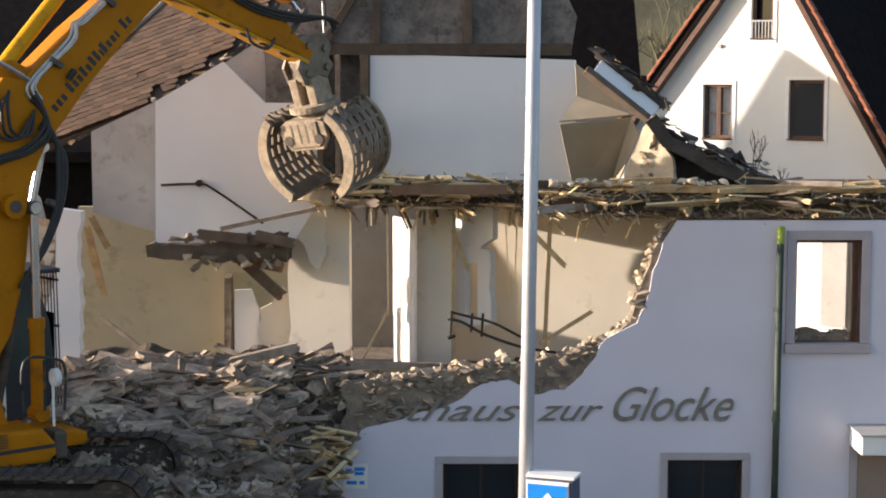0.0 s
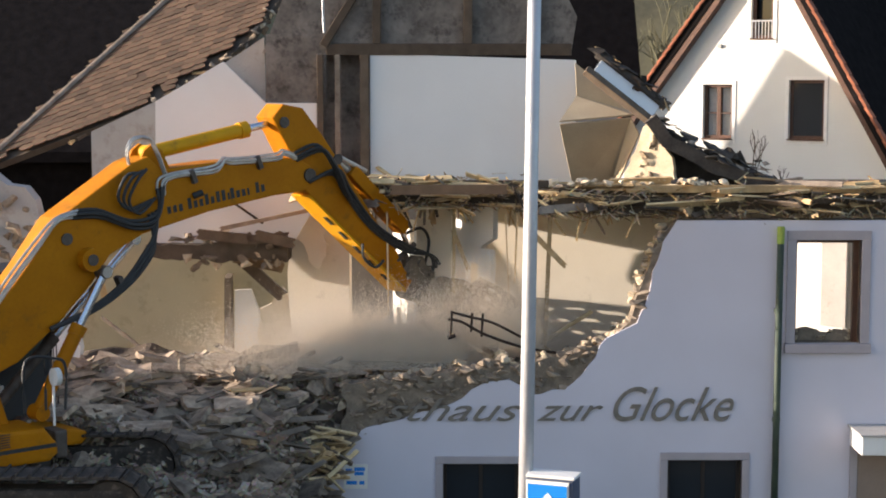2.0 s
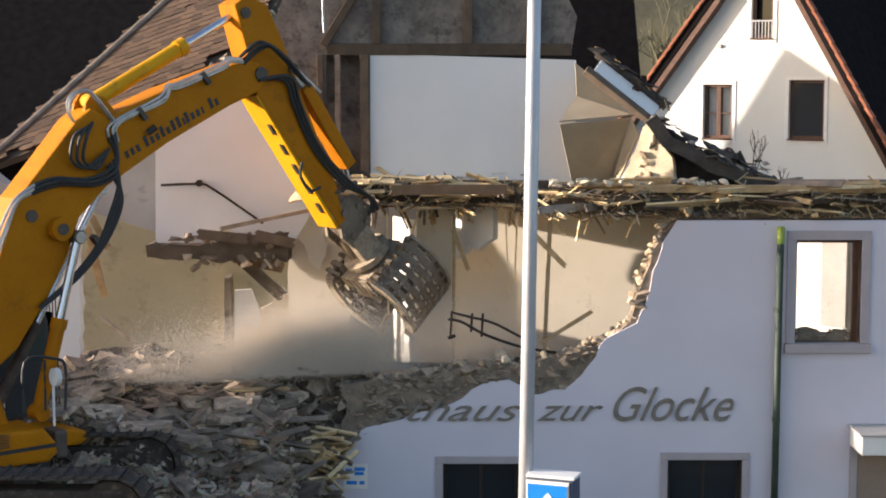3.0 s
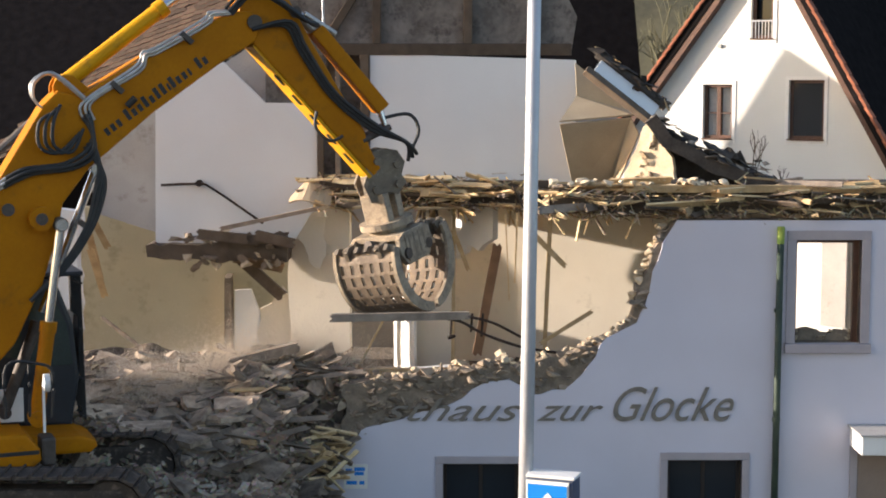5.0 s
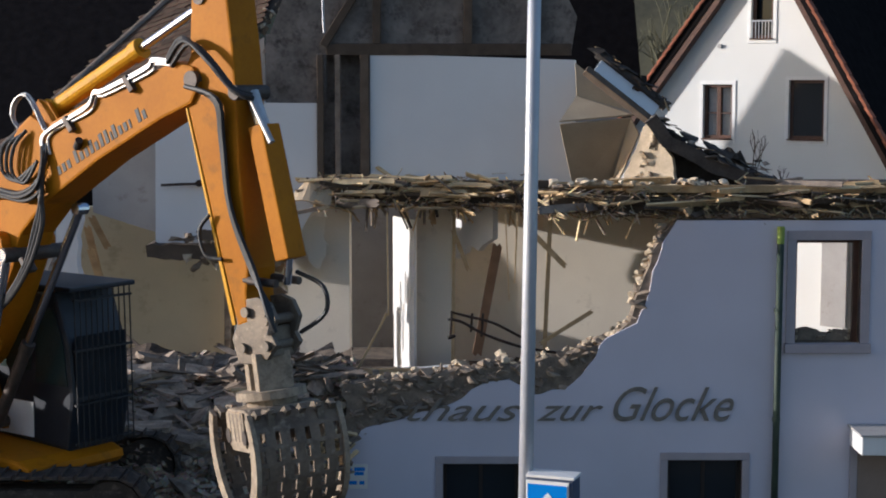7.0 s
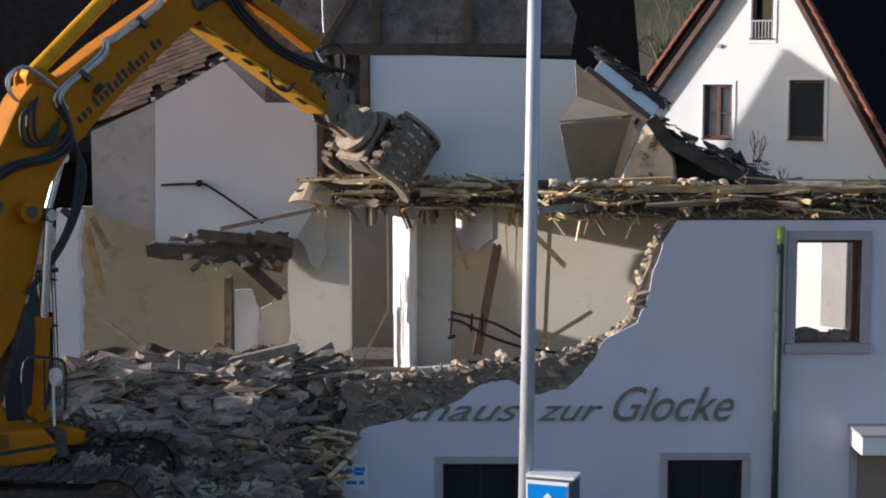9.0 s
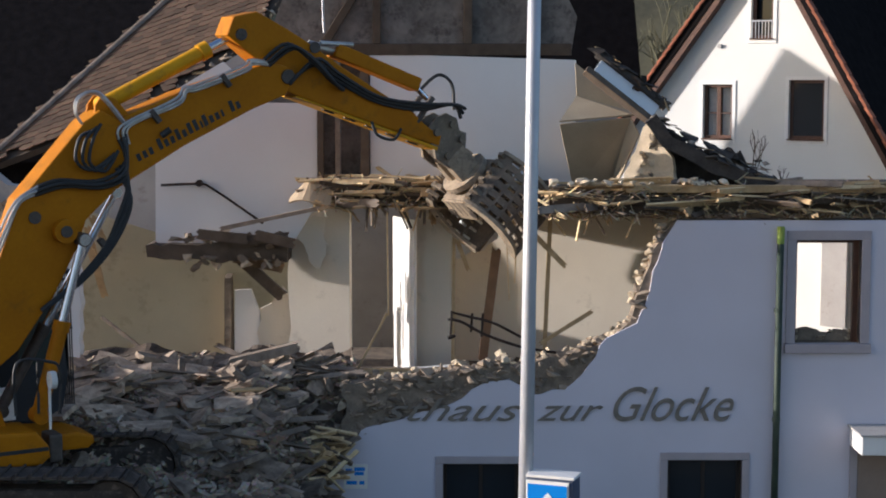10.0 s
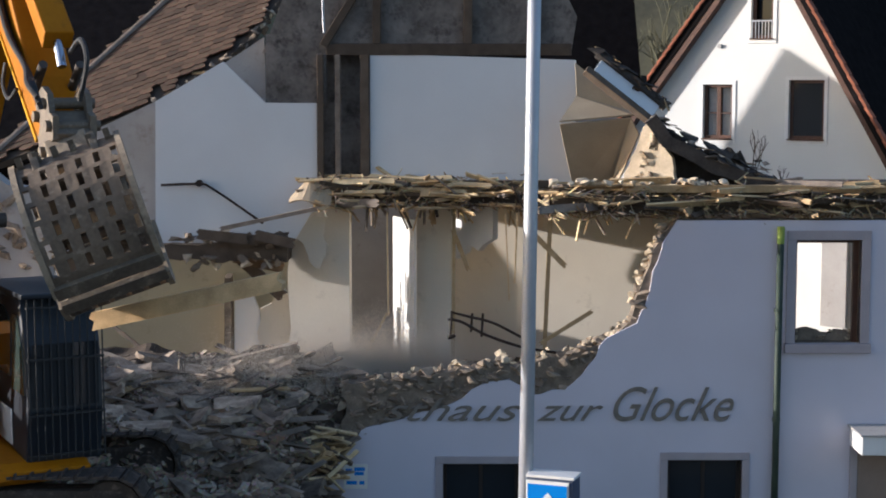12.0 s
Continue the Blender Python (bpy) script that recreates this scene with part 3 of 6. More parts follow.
def left_roof():
    p0, p1 = Vector((-8.1, 3.0, 5.80)), Vector((-5.0, 7.0, 9.25))
    u, v = Vector((1.4, 0.3, 0.54)), (p1 - p0)
    n = u.cross(v).normalized()
    ul, vl = u.length, v.length
    u, v = u / ul, v / vl
    roof = tagged(empty("tiled_roof"), "old clay-tiled roof with a torn edge and moss", "roof", kind="structure")

    def reach(t):
        """How far the tiles still go along the eave, at the height t of the slope."""
        return np.interp(t, (0, 0.13, 0.25, 0.5, 1.0), (3.05, 3.85, 4.05, 3.65, 3.2))

    bm = bmesh.new()
    rim = [p0 + u * (reach(t) + 0.06) + v * (vl * t) for t in (0, 0.06, 0.13, 0.19, 0.25, 0.5, 1.0)]
    corners = [c - n * 0.06 for c in [p0] + rim + [p0 + v * vl]]
    top = [bm.verts.new(c) for c in corners]
    f = bm.faces.new(top)
    ex = bmesh.ops.extrude_face_region(bm, geom=[f])
    bmesh.ops.translate(bm, vec=-n * 0.12, verts=[q for q in ex["geom"] if isinstance(q, bmesh.types.BMVert)])
    part("deck", bm, DARKWOOD, roof)
    me = tile_mesh()
    rn = random.Random(21)
    w = (v - u * v.dot(u)).normalized()
    rows, wide = 24, 0.24
    k = vl / rows
    basis = Matrix((u, w, n)).transposed().to_4x4()
    for r in range(rows):
        for c in range(18):
            x = c * wide + 0.12 + (wide / 2 if r % 2 else 0)
            if rn.random() < 0.02 or x > reach(r / rows) + rn.uniform(-0.12, 0.1):
                continue
            pos = p0 + v * (r * k) + u * x + n * (0.006 * rn.random())
            m = Matrix.Translation(pos) @ basis @ Matrix.Rotation(rn.uniform(-.04, .04), 4, "Z") @ Matrix.Rotation(-0.05 + rn.uniform(-.02, .02), 4, "X") @ Matrix.Diagonal((1.32, 1.0, 1, 1))
            piece("roof_tile", me, roof, m)
    bm = bmesh.new()
    add_rod(bm, p0 - u * 0.02 + n * 0.02, p0 - u * 0.02 + v * vl + n * 0.02, 0.06, 8)
    part("verge_board", bm, GREYWOOD, roof)
    rn = random.Random(3)
    for i in range(26):
        t = 0.5 * rn.random() ** 1.3
        q = p0 + u * (reach(t) - (rn.uniform(0, 2.0) if t < 0.04 else 0)) + v * (vl * t) - n * rn.uniform(0.05, 0.25)
        bm = bmesh.new()
        add_box(bm, -rn.uniform(.1, .3), rn.uniform(.05, .2), -0.03, 0.03, -0.025, 0.025, 0, Matrix.Translation(q) @ basis @ Matrix.Rotation(rn.uniform(-.9, .9), 4, "Z"))
        part("broken_batten", bm, (GREYWOOD, WOOD, DARKWOOD)[i % 3], roof)
    for i in range(40):
        t = 0.5 * rn.random()
        q = p0 + u * (reach(t) + rn.uniform(-0.1, 0.1)) + v * (vl * t) - n * rn.uniform(0.02, 0.2)
        z = rn.uniform(0.06, 0.2)
        piece("mortar_lump", (pale if i % 3 == 0 else chunks)[i % 8], roof, Matrix.LocRotScale(q, Euler((rn.uniform(-1, 1), rn.uniform(-1, 1), rn.uniform(0, 6))), (z * 1.5, z, z * 0.7)))


left_roof()


def simple_house(name, label, m, w, d, eave, pitch, wallmat, roofmat, over=0.3):
    """A gabled house: its gable faces local -y, w wide and d deep, standing on z = 0."""
    root = tagged(empty(name, m), label, "house")
    hgt = eave + w / 2 * pitch
    bm = slab([(-w / 2, 0), (w / 2, 0), (w / 2, eave), (0, hgt), (-w / 2, eave)], [], 0, d)
    part("wall", bm, wallmat, root)
    for s in (-1, 1):
        bm = bmesh.new()
        ln = math.hypot(w / 2, w / 2 * pitch)
        out = [(s * (w / 2 + over), eave - over * pitch + 0.05), (0, hgt + 0.05), (0, hgt + 0.27), (s * (w / 2 + over + 0.1), eave - over * pitch + 0.2)]
        add_slab(bm, out, [], -0.25, d + 0.25)
        part("roof", bm, roofmat, root)
    return root, hgt


# dark-roofed neighbour behind; steep gable shaped to throw its shadow on the white house
def dark_neighbour():
    root = tagged(empty("neighbour_house", pose(-5.0, 13.08, GROUND)), "dark unlit house behind the torn roof", "house")
    m = Matrix.Rotation(math.pi / 2, 4, "Z")
    top = 10.35 - GROUND - 0.02

    def turned(outline, y0, y1):
        b2 = slab(outline, [], y0, y1)
        bmesh.ops.transform(b2, matrix=m, verts=b2.verts)
        return b2

    # gable wall in the same near black: its unlit side is coloured in
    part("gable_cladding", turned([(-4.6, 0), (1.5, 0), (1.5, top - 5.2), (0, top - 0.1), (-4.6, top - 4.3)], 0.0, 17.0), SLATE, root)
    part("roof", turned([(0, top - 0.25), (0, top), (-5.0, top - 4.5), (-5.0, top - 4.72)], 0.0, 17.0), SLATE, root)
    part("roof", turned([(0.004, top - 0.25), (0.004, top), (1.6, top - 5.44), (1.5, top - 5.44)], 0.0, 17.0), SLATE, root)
    part("downpipe", boxed(-6.3, -6.22, -5.1, -5.02, 5.6, 7.2, 0.01), PIPE, root)


dark_neighbour()
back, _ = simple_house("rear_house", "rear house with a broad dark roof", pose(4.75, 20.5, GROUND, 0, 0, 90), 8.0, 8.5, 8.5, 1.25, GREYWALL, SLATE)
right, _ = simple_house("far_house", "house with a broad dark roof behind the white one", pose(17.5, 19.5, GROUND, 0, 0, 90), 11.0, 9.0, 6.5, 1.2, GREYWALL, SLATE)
# last one stands out of view, added to keep low sun off the heap
low, _ = simple_house("street_house", "unseen plain low house added to shade the rubble", pose(-13.0, -6.0, GROUND), 5.0, 6.6, 4.3, 0.12, GREYWALL, SLATE, 0.1)


def white_house():
    root = tagged(empty("white_house", pose(7.44, 13.0, GROUND, 0, 0, -32)), "white rendered gabled house with red verge tiles", "house")
    ax, apex, slopes, half = 0.107, 11.6, {-1: 1.305, 1: 1.706}, 4.9
    ends = {k: apex - half * v for k, v in slopes.items()}
    holes = [rect(-1.42, -0.68, 6.77, 8.08), rect(0.72, 1.57, 6.79, 8.19), rect(-0.24, 0.30, 9.13, 10.3)]
    gable_line = [(ax - half, 0), (ax + half, 0), (ax + half, ends[1]), (ax, apex), (ax - half, ends[-1])]
    part("wall", slab(gable_line, holes, 0, 0.3), HOUSEWALL, root)
    # near-black block: darkness of the unlit rooms is put into its colour
    part("unlit_room_block", slab(gable_line, [], 0.9, 7), INSIDE, root)
    eave = ends[-1]
    for s in (-1, 1):
        slope = slopes[s]
        lx = half + 0.2
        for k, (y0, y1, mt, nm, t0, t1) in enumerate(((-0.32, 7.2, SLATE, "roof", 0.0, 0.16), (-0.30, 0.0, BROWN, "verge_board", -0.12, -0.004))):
            out = [(ax, apex + t0 * 1.95), (ax, apex + t1 * 1.95), (ax + s * lx, apex - lx * slope + t1 * 1.95), (ax + s * lx, apex - lx * slope + t0 * 1.95)]
            part(nm, slab(out, [], y0, y1), mt, root)
        # one verge tile after the other
        me = bpy.data.meshes.new("verge_tile")
        b2 = boxed(-0.15, 0.15, -0.1, 0.12, -0.035, 0.035, 0.015)
        bmesh.ops.recalc_face_normals(b2, faces=b2.faces)
        b2.to_mesh(me)
        b2.free()
        me.materials.append(TILERED)
        for i in range(36):
            tt = (i + 0.5) / 36
            x, z = ax + s * tt * lx, apex + 0.33 - tt * lx * slope
            piece("verge_tile", me, root, pose(x, -0.28, z, 0, s * math.degrees(math.atan(slope)) - s * 5 + (i % 3 - 1) * 1.2, 0))

    def opening(x0, x1, z0, z1, kind):
        w = part("window", boxed(x0 - 0.09, x1 + 0.09, -0.025, 0.04, z1, z1 + 0.09, 0.006), WHITEPAINT, root)
        for a0, a1, b0, b1 in ((x0 - 0.09, x0, z0, z1 - 0.002), (x1, x1 + 0.09, z0, z1 - 0.002), (x0 - 0.09, x1 + 0.09, z0 - 0.09, z0 - 0.002)):
            part("surround", boxed(a0, a1, -0.025, 0.04, b0, b1, 0.006), WHITEPAINT, w)
        part("sill", boxed(x0 - 0.02, x1 + 0.02, -0.07, 0.1, z0, z0 + 0.035, 0.005), BROWN, w)
        t = 0.07
        for a0, a1, b0, b1 in ((x0, x0 + t, z0 + .036, z1), (x1 - t, x1, z0 + .036, z1), (x0 + t, x1 - t, z1 - t, z1), (x0 + t, x1 - t, z0 + .036, z0 + t + .036)):
            part("window_frame", boxed(a0, a1, 0.08, 0.15, b0, b1, 0.006), BROWN, w)
        if kind == "double":
            xm = (x0 + x1) / 2
            part("window_frame", boxed(xm - 0.05, xm + 0.05, 0.075, 0.145, z0 + t + .036, z1 - t, 0.006), BROWN, w)
            part("crossbar", boxed(x0 + t, x1 - t, 0.09, 0.13, z0 + 0.62, z0 + 0.65), BROWN, w)
            for a0, a1 in ((x0 + t, xm - 0.05), (xm + 0.05, x1 - t)):
                bm = bmesh.new()
                n = 12
                rows = [[bm.verts.new((a0 + (a1 - a0) * i / n, 0.2 + 0.02 * math.sin(i * 2.1), z)) for i in range(n + 1)] for z in (z0 + 0.1, z1 - 0.08)]
                for i in range(n):
                    bm.faces.new((rows[0][i], rows[0][i + 1], rows[1][i + 1], rows[1][i]))
                part("curtain", bm, CURTAIN, w, "white net curtain")
        part("pane", boxed(x0 + t, x1 - t, 0.3, 0.31, z0 + t, z1 - t) if kind != "open" else boxed(x0 + t, x1 - t, 0.11, 0.12, z0 + 0.1, z1 - t), GLASS, w)
        if kind == "rail":
            for i in range(7):
                x = x0 + 0.03 + (x1 - x0 - 0.06) * i / 6
                part("rail_bar", boxed(x - 0.008, x + 0.008, -0.02, 0.0, z0 + 0.02, z0 + 0.42), STEEL, w)
            part("rail_top", boxed(x0, x1, -0.025, 0.005, z0 + 0.42, z0 + 0.45, 0.004), STEEL, w)

    opening(-1.42, -0.68, 6.77, 8.08, "double")
    opening(0.72, 1.57, 6.79, 8.19, "open")
    opening(-0.24, 0.30, 9.13, 10.3, "rail")
    bm = bmesh.new()
    add_rod(bm, (-1.01, -0.06, 8.99), (-1.01, 0.02, 8.99), 0.05, 10)
    part("vent", bm, GREYWALL, root, "small round vent")
    part("eave_gutter", boxed(-half - 0.5, -half - 0.1, -0.4, 7, eave - 0.6, eave - 0.48, 0.02), BROWN, root)


white_house()
# low white annex behind the inn, seen through the empty window
bm = slab(rect(-2.5, 2.5, 0, 6.2), [], 0, 0.3)
annex = tagged(finish("annex_wall", bm, HOUSEWALL), "sunlit white annex wall behind the inn", "wall", kind="structure")
annex.matrix_basis = pose(8.0, 6.6, GROUND, 0, 0, -40)
part("shutter", boxed(-0.5, 0.05, -0.08, -0.004, 3.3, 5.1, 0.01), GREYWALL, annex)


# ======== trees ========
def bare_tree(name, label, m, height, seed, mtrl, thick, spread=0.6, depth=5):
    rn = random.Random(seed)
    root = tagged(empty(name, m), label, "tree")
    trunk, twigs = bmesh.new(), bmesh.new()

    def grow(p, d, length, r, k):
        q = p + d * length
        add_rod(trunk if k >= depth - 1 else twigs, p, q, r, 7 if k > 2 else 4, r * 0.68)
        if k <= 0:
            return
        for _ in range(rn.choice((2, 3, 3))):
            nd = (d + Vector((rn.uniform(-1, 1), rn.uniform(-1, 1), rn.uniform(-0.3, 0.8))) * spread).normalized()
            grow(p + d * length * rn.uniform(0.6, 1.0), nd, length * rn.uniform(0.6, 0.82), r * 0.6, k - 1)

    grow(Vector((0, 0, 0)), Vector((rn.uniform(-.1, .1), 0, 1)).normalized(), height * 0.3, thick, depth)
    part("trunk", trunk, mtrl, root)
    part("crown", twigs, mtrl, root, "bare winter branches")
    return root


bare_tree("bare_tree", "bare winter tree with greenish bark behind the roofs", pose(6.2, 24.0, 2.0), 9.5, 4, BARK, 0.22)
bare_tree("bare_tree", "bare winter tree with greenish bark behind the roofs", pose(7.8, 27.0, 3.0), 9.5, 9, BARK, 0.2)
bare_tree("bare_shrub", "leafless dark shrub beside the torn roof edge", pose(5.55, 3.6, 5.2), 1.7, 12, TWIG, 0.025, 0.55, 3)
bare_tree("bare_shrub", "leafless dark shrub beside the torn roof edge", pose(6.1, 3.9, 5.1), 1.2, 15, TWIG, 0.018, 0.6, 3)


# ======== facade things ========
def downpipe():
    bm = bmesh.new()
    add_rod(bm, (5.30, -0.09, GROUND), (5.32, -0.09, 4.98), 0.055, 12)
    pipe = tagged(finish("downpipe", bm, COPPER, smooth=True), "green weathered metal rainwater downpipe", "downpipe")
    for z in (0.3, 1.95, 3.7):
        bm = bmesh.new()
        add_rod(bm, (5.305, -0.09, z - 0.03), (5.305, -0.09, z + 0.03), 0.068, 12)
        part("pipe_collar", bm, COPPER, pipe)
    # short top piece, brighter and yellower than the pipe below
    bm = bmesh.new()
    add_rod(bm, (5.318, -0.09, 4.76), (5.32, -0.09, 5.03), 0.06, 12)
    part("bright_top", bm, COPPERBRIGHT, pipe, "bright yellow-green pipe top")


downpipe()
canopy = tagged(empty("canopy", pose(7.42, -0.4, 1.52)), "white door canopy with dark flashing", "canopy")
part("fascia", boxed(-0.92, 0.92, -0.4, 0.392, 0, 0.3, 0.02), WHITEPAINT, canopy)
part("flashing", boxed(-0.95, 0.95, -0.43, 0.392, 0.302, 0.335, 0.01), GREYWALL, canopy)
door2 = tagged(empty("door_2", pose(7.35, -0.012, GROUND)), "brown entrance door under the canopy", "door", kind="structure")
part("door_leaf", boxed(-0.72, 0.72, -0.03, 0.008, 0, 2.3, 0.01), mat("tan_door_paint", (0.30, 0.22, 0.17), (0.24, 0.18, 0.14), 0.6), door2)
part("door_frame", boxed(-0.84, -0.722, -0.05, 0.008, 0, 2.4, 0.01), TRIM, door2)


def lettering():
    sign = tagged(empty("wall_lettering", pose(0, -0.02, 1.91)), "raised bronze script lettering on the facade", "sign")

    def word(body, x, size, width):
        cu = bpy.data.curves.new(body, "FONT")
        cu.body, cu.size, cu.shear, cu.extrude, cu.offset, cu.bevel_depth = body, size, 0.5, 0.014, -0.004, 0.003
        ob = bpy.data.objects.new("letters", cu)
        scene.collection.objects.link(ob)
        bpy.context.view_layer.update()
        me = bpy.data.meshes.new_from_object(ob.evaluated_get(bpy.context.evaluated_depsgraph_get()))
        bpy.data.objects.remove(ob)
        xs = [v.co.x for v in me.vertices]
        sc = width / (max(xs) - min(xs))
        for v in me.vertices:
            v.co.x = (v.co.x - min(xs)) * sc
        me.materials.append(LETTER)
        o = new("word", me)
        o.parent = sign
        o.matrix_basis = pose(x, 0, 0, 90, 0, 0)

    word("sthaus", -0.95, 0.54, 2.2)
    word("zur", 1.5, 0.54, 1.06)
    word("Glocke", 2.72, 0.80, 1.92)


lettering()
notice = tagged(empty("notice", pose(-1.40, -0.012, 1.0)), "small white notice with blue print on the wall", "sign")
part("sheet", boxed(-0.19, 0.19, -0.004, 0.006, -0.2, 0.2), WHITEPAINT, notice)
for x0, x1, z in ((-0.16, -0.06, 0.1), (-0.02, 0.15, 0.12), (-0.02, 0.13, 0.05), (-0.15, 0.02, -0.1), (0.06, 0.14, -0.1)):
    part("print", boxed(x0, x1, -0.008, -0.004, z - 0.03, z + 0.03), SIGNBLUE, notice)

# lamp post and box sign by the street
bm = bmesh.new()
add_rod(bm, (0, 0, 0), (0.16, 0, 13), 0.077, 20, 0.06)
pole = tagged(finish("lamp_post", bm, STEEL, smooth=True), "galvanised steel street lamp post", "post")
pole.matrix_basis = pose(0.765, -10.0, GROUND)
sg = tagged(empty("box_sign", pose(1.04, -10.25, 3.08, 0, 0, -20)), "blue box sign with a white arrow", "sign")
part("box", boxed(-0.24, 0.24, -0.02, 0.24, -0.75, 0.42, 0.02), SIGNDARK, sg)
part("face", boxed(-0.235, 0.2, -0.035, -0.021, -0.74, 0.4, 0.01), WHITEPAINT, sg)
part("blue_field", boxed(-0.215, 0.18, -0.042, -0.036, -0.72, 0.365, 0.0), SIGNBLUE, sg)
part("top_strip", boxed(-0.24, 0.25, -0.02, 0.25, 0.421, 0.45, 0.008), WHITEPAINT, sg)
bm = bmesh.new()
add_slab(bm, [(-0.03, -0.3), (0.01, -0.3), (0.01, 0.2), (0.07, 0.14), (0.07, 0.2), (-0.01, 0.29), (-0.09, 0.2), (-0.09, 0.14), (-0.03, 0.2)], [], -0.047, -0.0425)
part("arrow", bm, WHITEPAINT, sg)


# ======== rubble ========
# heap base darker than its lumps: shade of the gaps is in the colour
HEAP = mat("shaded_rubble_base", (0.14, 0.108, 0.083), (0.055, 0.043, 0.034), 1.0, scale=5, fine=25, bump=1.0)


def heap_height(x, y):
    up = smoothstep(-2.6, 1.0, y + 0.25 * math.sin(x * 1.7))
    z = 1.14 + 1.36 * up * smoothstep(-9.2, -5.5, x) ** 0.3
    z -= smoothstep(-2.6, -1.4, x) * (1 - smoothstep(-0.2, 0.5, y)) * (z - GROUND)
    z -= smoothstep(-6.0, -9.0, y) * (z - GROUND)
    z += 0.8 * math.exp(-((y + 1.5) / 0.55) ** 2) * smoothstep(-7.6, -6.6, x) * (1 - smoothstep(-4.7, -3.3, x))
    return z + 0.20 * noise.noise((x * 1.1, y * 1.1, 0)) + 0.16 * noise.noise((x * 2.6, y * 2.6, 4))


bm = bmesh.new()
bmesh.ops.create_grid(bm, x_segments=130, y_segments=150, size=1)
for v in bm.verts:
    x, y = -6.9 + v.co.x * 5.3, -2.8 + v.co.y * 5.9
    v.co = Vector((x, y, heap_height(x, y)))
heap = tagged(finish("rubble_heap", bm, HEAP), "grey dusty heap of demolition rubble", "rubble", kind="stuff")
rub = [chunk_mesh("rubble_lump", random.Random(70 + i), RUBBLE, 0.65) for i in range(10)]
brd = [plank_mesh("board", random.Random(90 + i), GREYWOOD if i % 3 else WOOD, 0.1, 0.03) for i in range(8)]
rnd = random.Random(31)
for i in range(110):
    x, y = rnd.uniform(-6.6, -1.75), rnd.uniform(-2.2, 1.5)
    s = rnd.choice((0.14, 0.18, 0.22, 0.28, 0.42)) * rnd.uniform(0.8, 1.3)
    piece("rubble_lump", rub[i % 10], heap, Matrix.LocRotScale((x, y, heap_height(x, y) + s * 0.12), Euler((rnd.uniform(-.7, .7), rnd.uniform(-.6, .6), rnd.uniform(0, 6))), (s * rnd.uniform(1, 1.7), s * 1.1, s * rnd.uniform(0.7, 1.2))))
for i in range(150):
    x, y = rnd.uniform(-6.4, -1.8), rnd.uniform(-1.6, 1.5)
    s = rnd.uniform(0.4, 1.7)
    piece("board", brd[(1, 2, 4, 5, 7, 1, 4, 2, 5, 3)[i % 10]], heap, Matrix.LocRotScale((x, y, heap_height(x, y) + 0.1), Euler((rnd.uniform(-.5, 1.0), rnd.gauss(0, .2), rnd.uniform(-.9, .9))), (s, min(s, 0.9), 1.0)))
slabs = []
for k in range(4):
    b2 = slab(jagged([(-0.5, -0.3), (-0.45, 0.32), (0.4, 0.3), (0.5, -0.28), (-0.3, -0.33)], 0.25, 0.05, random.Random(300 + k)), [], -0.06, 0.06)
    bmesh.ops.transform(b2, matrix=Matrix.Rotation(math.pi / 2, 4, "X"), verts=b2.verts)
    bmesh.ops.recalc_face_normals(b2, faces=b2.faces)
    slabs.append(bpy.data.meshes.new("broken_slab"))
    b2.to_mesh(slabs[-1])
    b2.free()
    slabs[-1].materials.append(RUBBLE)
for i in range(110):
    x, y = rnd.uniform(-6.2, -2.0), rnd.uniform(-1.7, 1.3)
    s = rnd.uniform(0.25, 0.8)
    piece("broken_slab", slabs[i % 4], heap, Matrix.LocRotScale((x, y, heap_height(x, y) + 0.1), Euler((rnd.uniform(-.1, .8), rnd.gauss(0, .26), rnd.uniform(-.9, .9))), (s * 1.3, s * 0.8, 0.7)))
splits = [plank_mesh("board", random.Random(520 + i), (PALEWOOD, WOOD, GREYWOOD, PALEWOOD)[i], (0.07, 0.1, 0.12, 0.06)[i], 0.03) for i in range(4)]
for i in range(96):
    z = rnd.uniform(0.4, 1.8)
    s = rnd.uniform(0.25, 0.8)
    piece("board", splits[i % 4], heap, Matrix.LocRotScale((-2.3 + (z - 0.6) * 0.45 + rnd.gauss(0, 0.22), rnd.uniform(-0.5, -0.15), z), Euler((rnd.uniform(-1, 1), rnd.gauss(0, 0.3), rnd.uniform(-.8, .8))), (s, 0.9, 1.2)))
bm = bmesh.new()
for i in range(9500):
    x, y = rnd.uniform(-6.9, -1.5), rnd.uniform(-2.4, 1.8)
    s = rnd.choice((0.03, 0.045, 0.06, 0.08, 0.12)) * rnd.uniform(0.7, 1.3)
    m = Matrix.LocRotScale((x, y, heap_height(x, y) + s * 0.2), Euler((rnd.gauss(0, 0.45), rnd.gauss(0, 0.38), rnd.uniform(0, 6))), (s * rnd.choice((1.1, 1.6, 2.4, 4.0)), s * rnd.choice((0.6, 1.0)), s * rnd.uniform(0.35, 0.7)))
    vs = [bm.verts.new(m @ Vector(c)) for c in ((-.5, -.5, -.4), (.5, -.4, -.5), (.4, .5, -.4), (-.5, .4, -.5), (-.3, -.4, .5), (.4, -.3, .4), (.3, .4, .5), (-.4, .3, .4))]
    for q in ((0, 3, 2, 1), (4, 5, 6, 7), (0, 1, 5, 4), (1, 2, 6, 5), (2, 3, 7, 6), (3, 0, 4, 7)):
        bm.faces.new([vs[k] for k in q])
tagged(finish("small_rubble", bm, FINES, heap), kind="stuff")

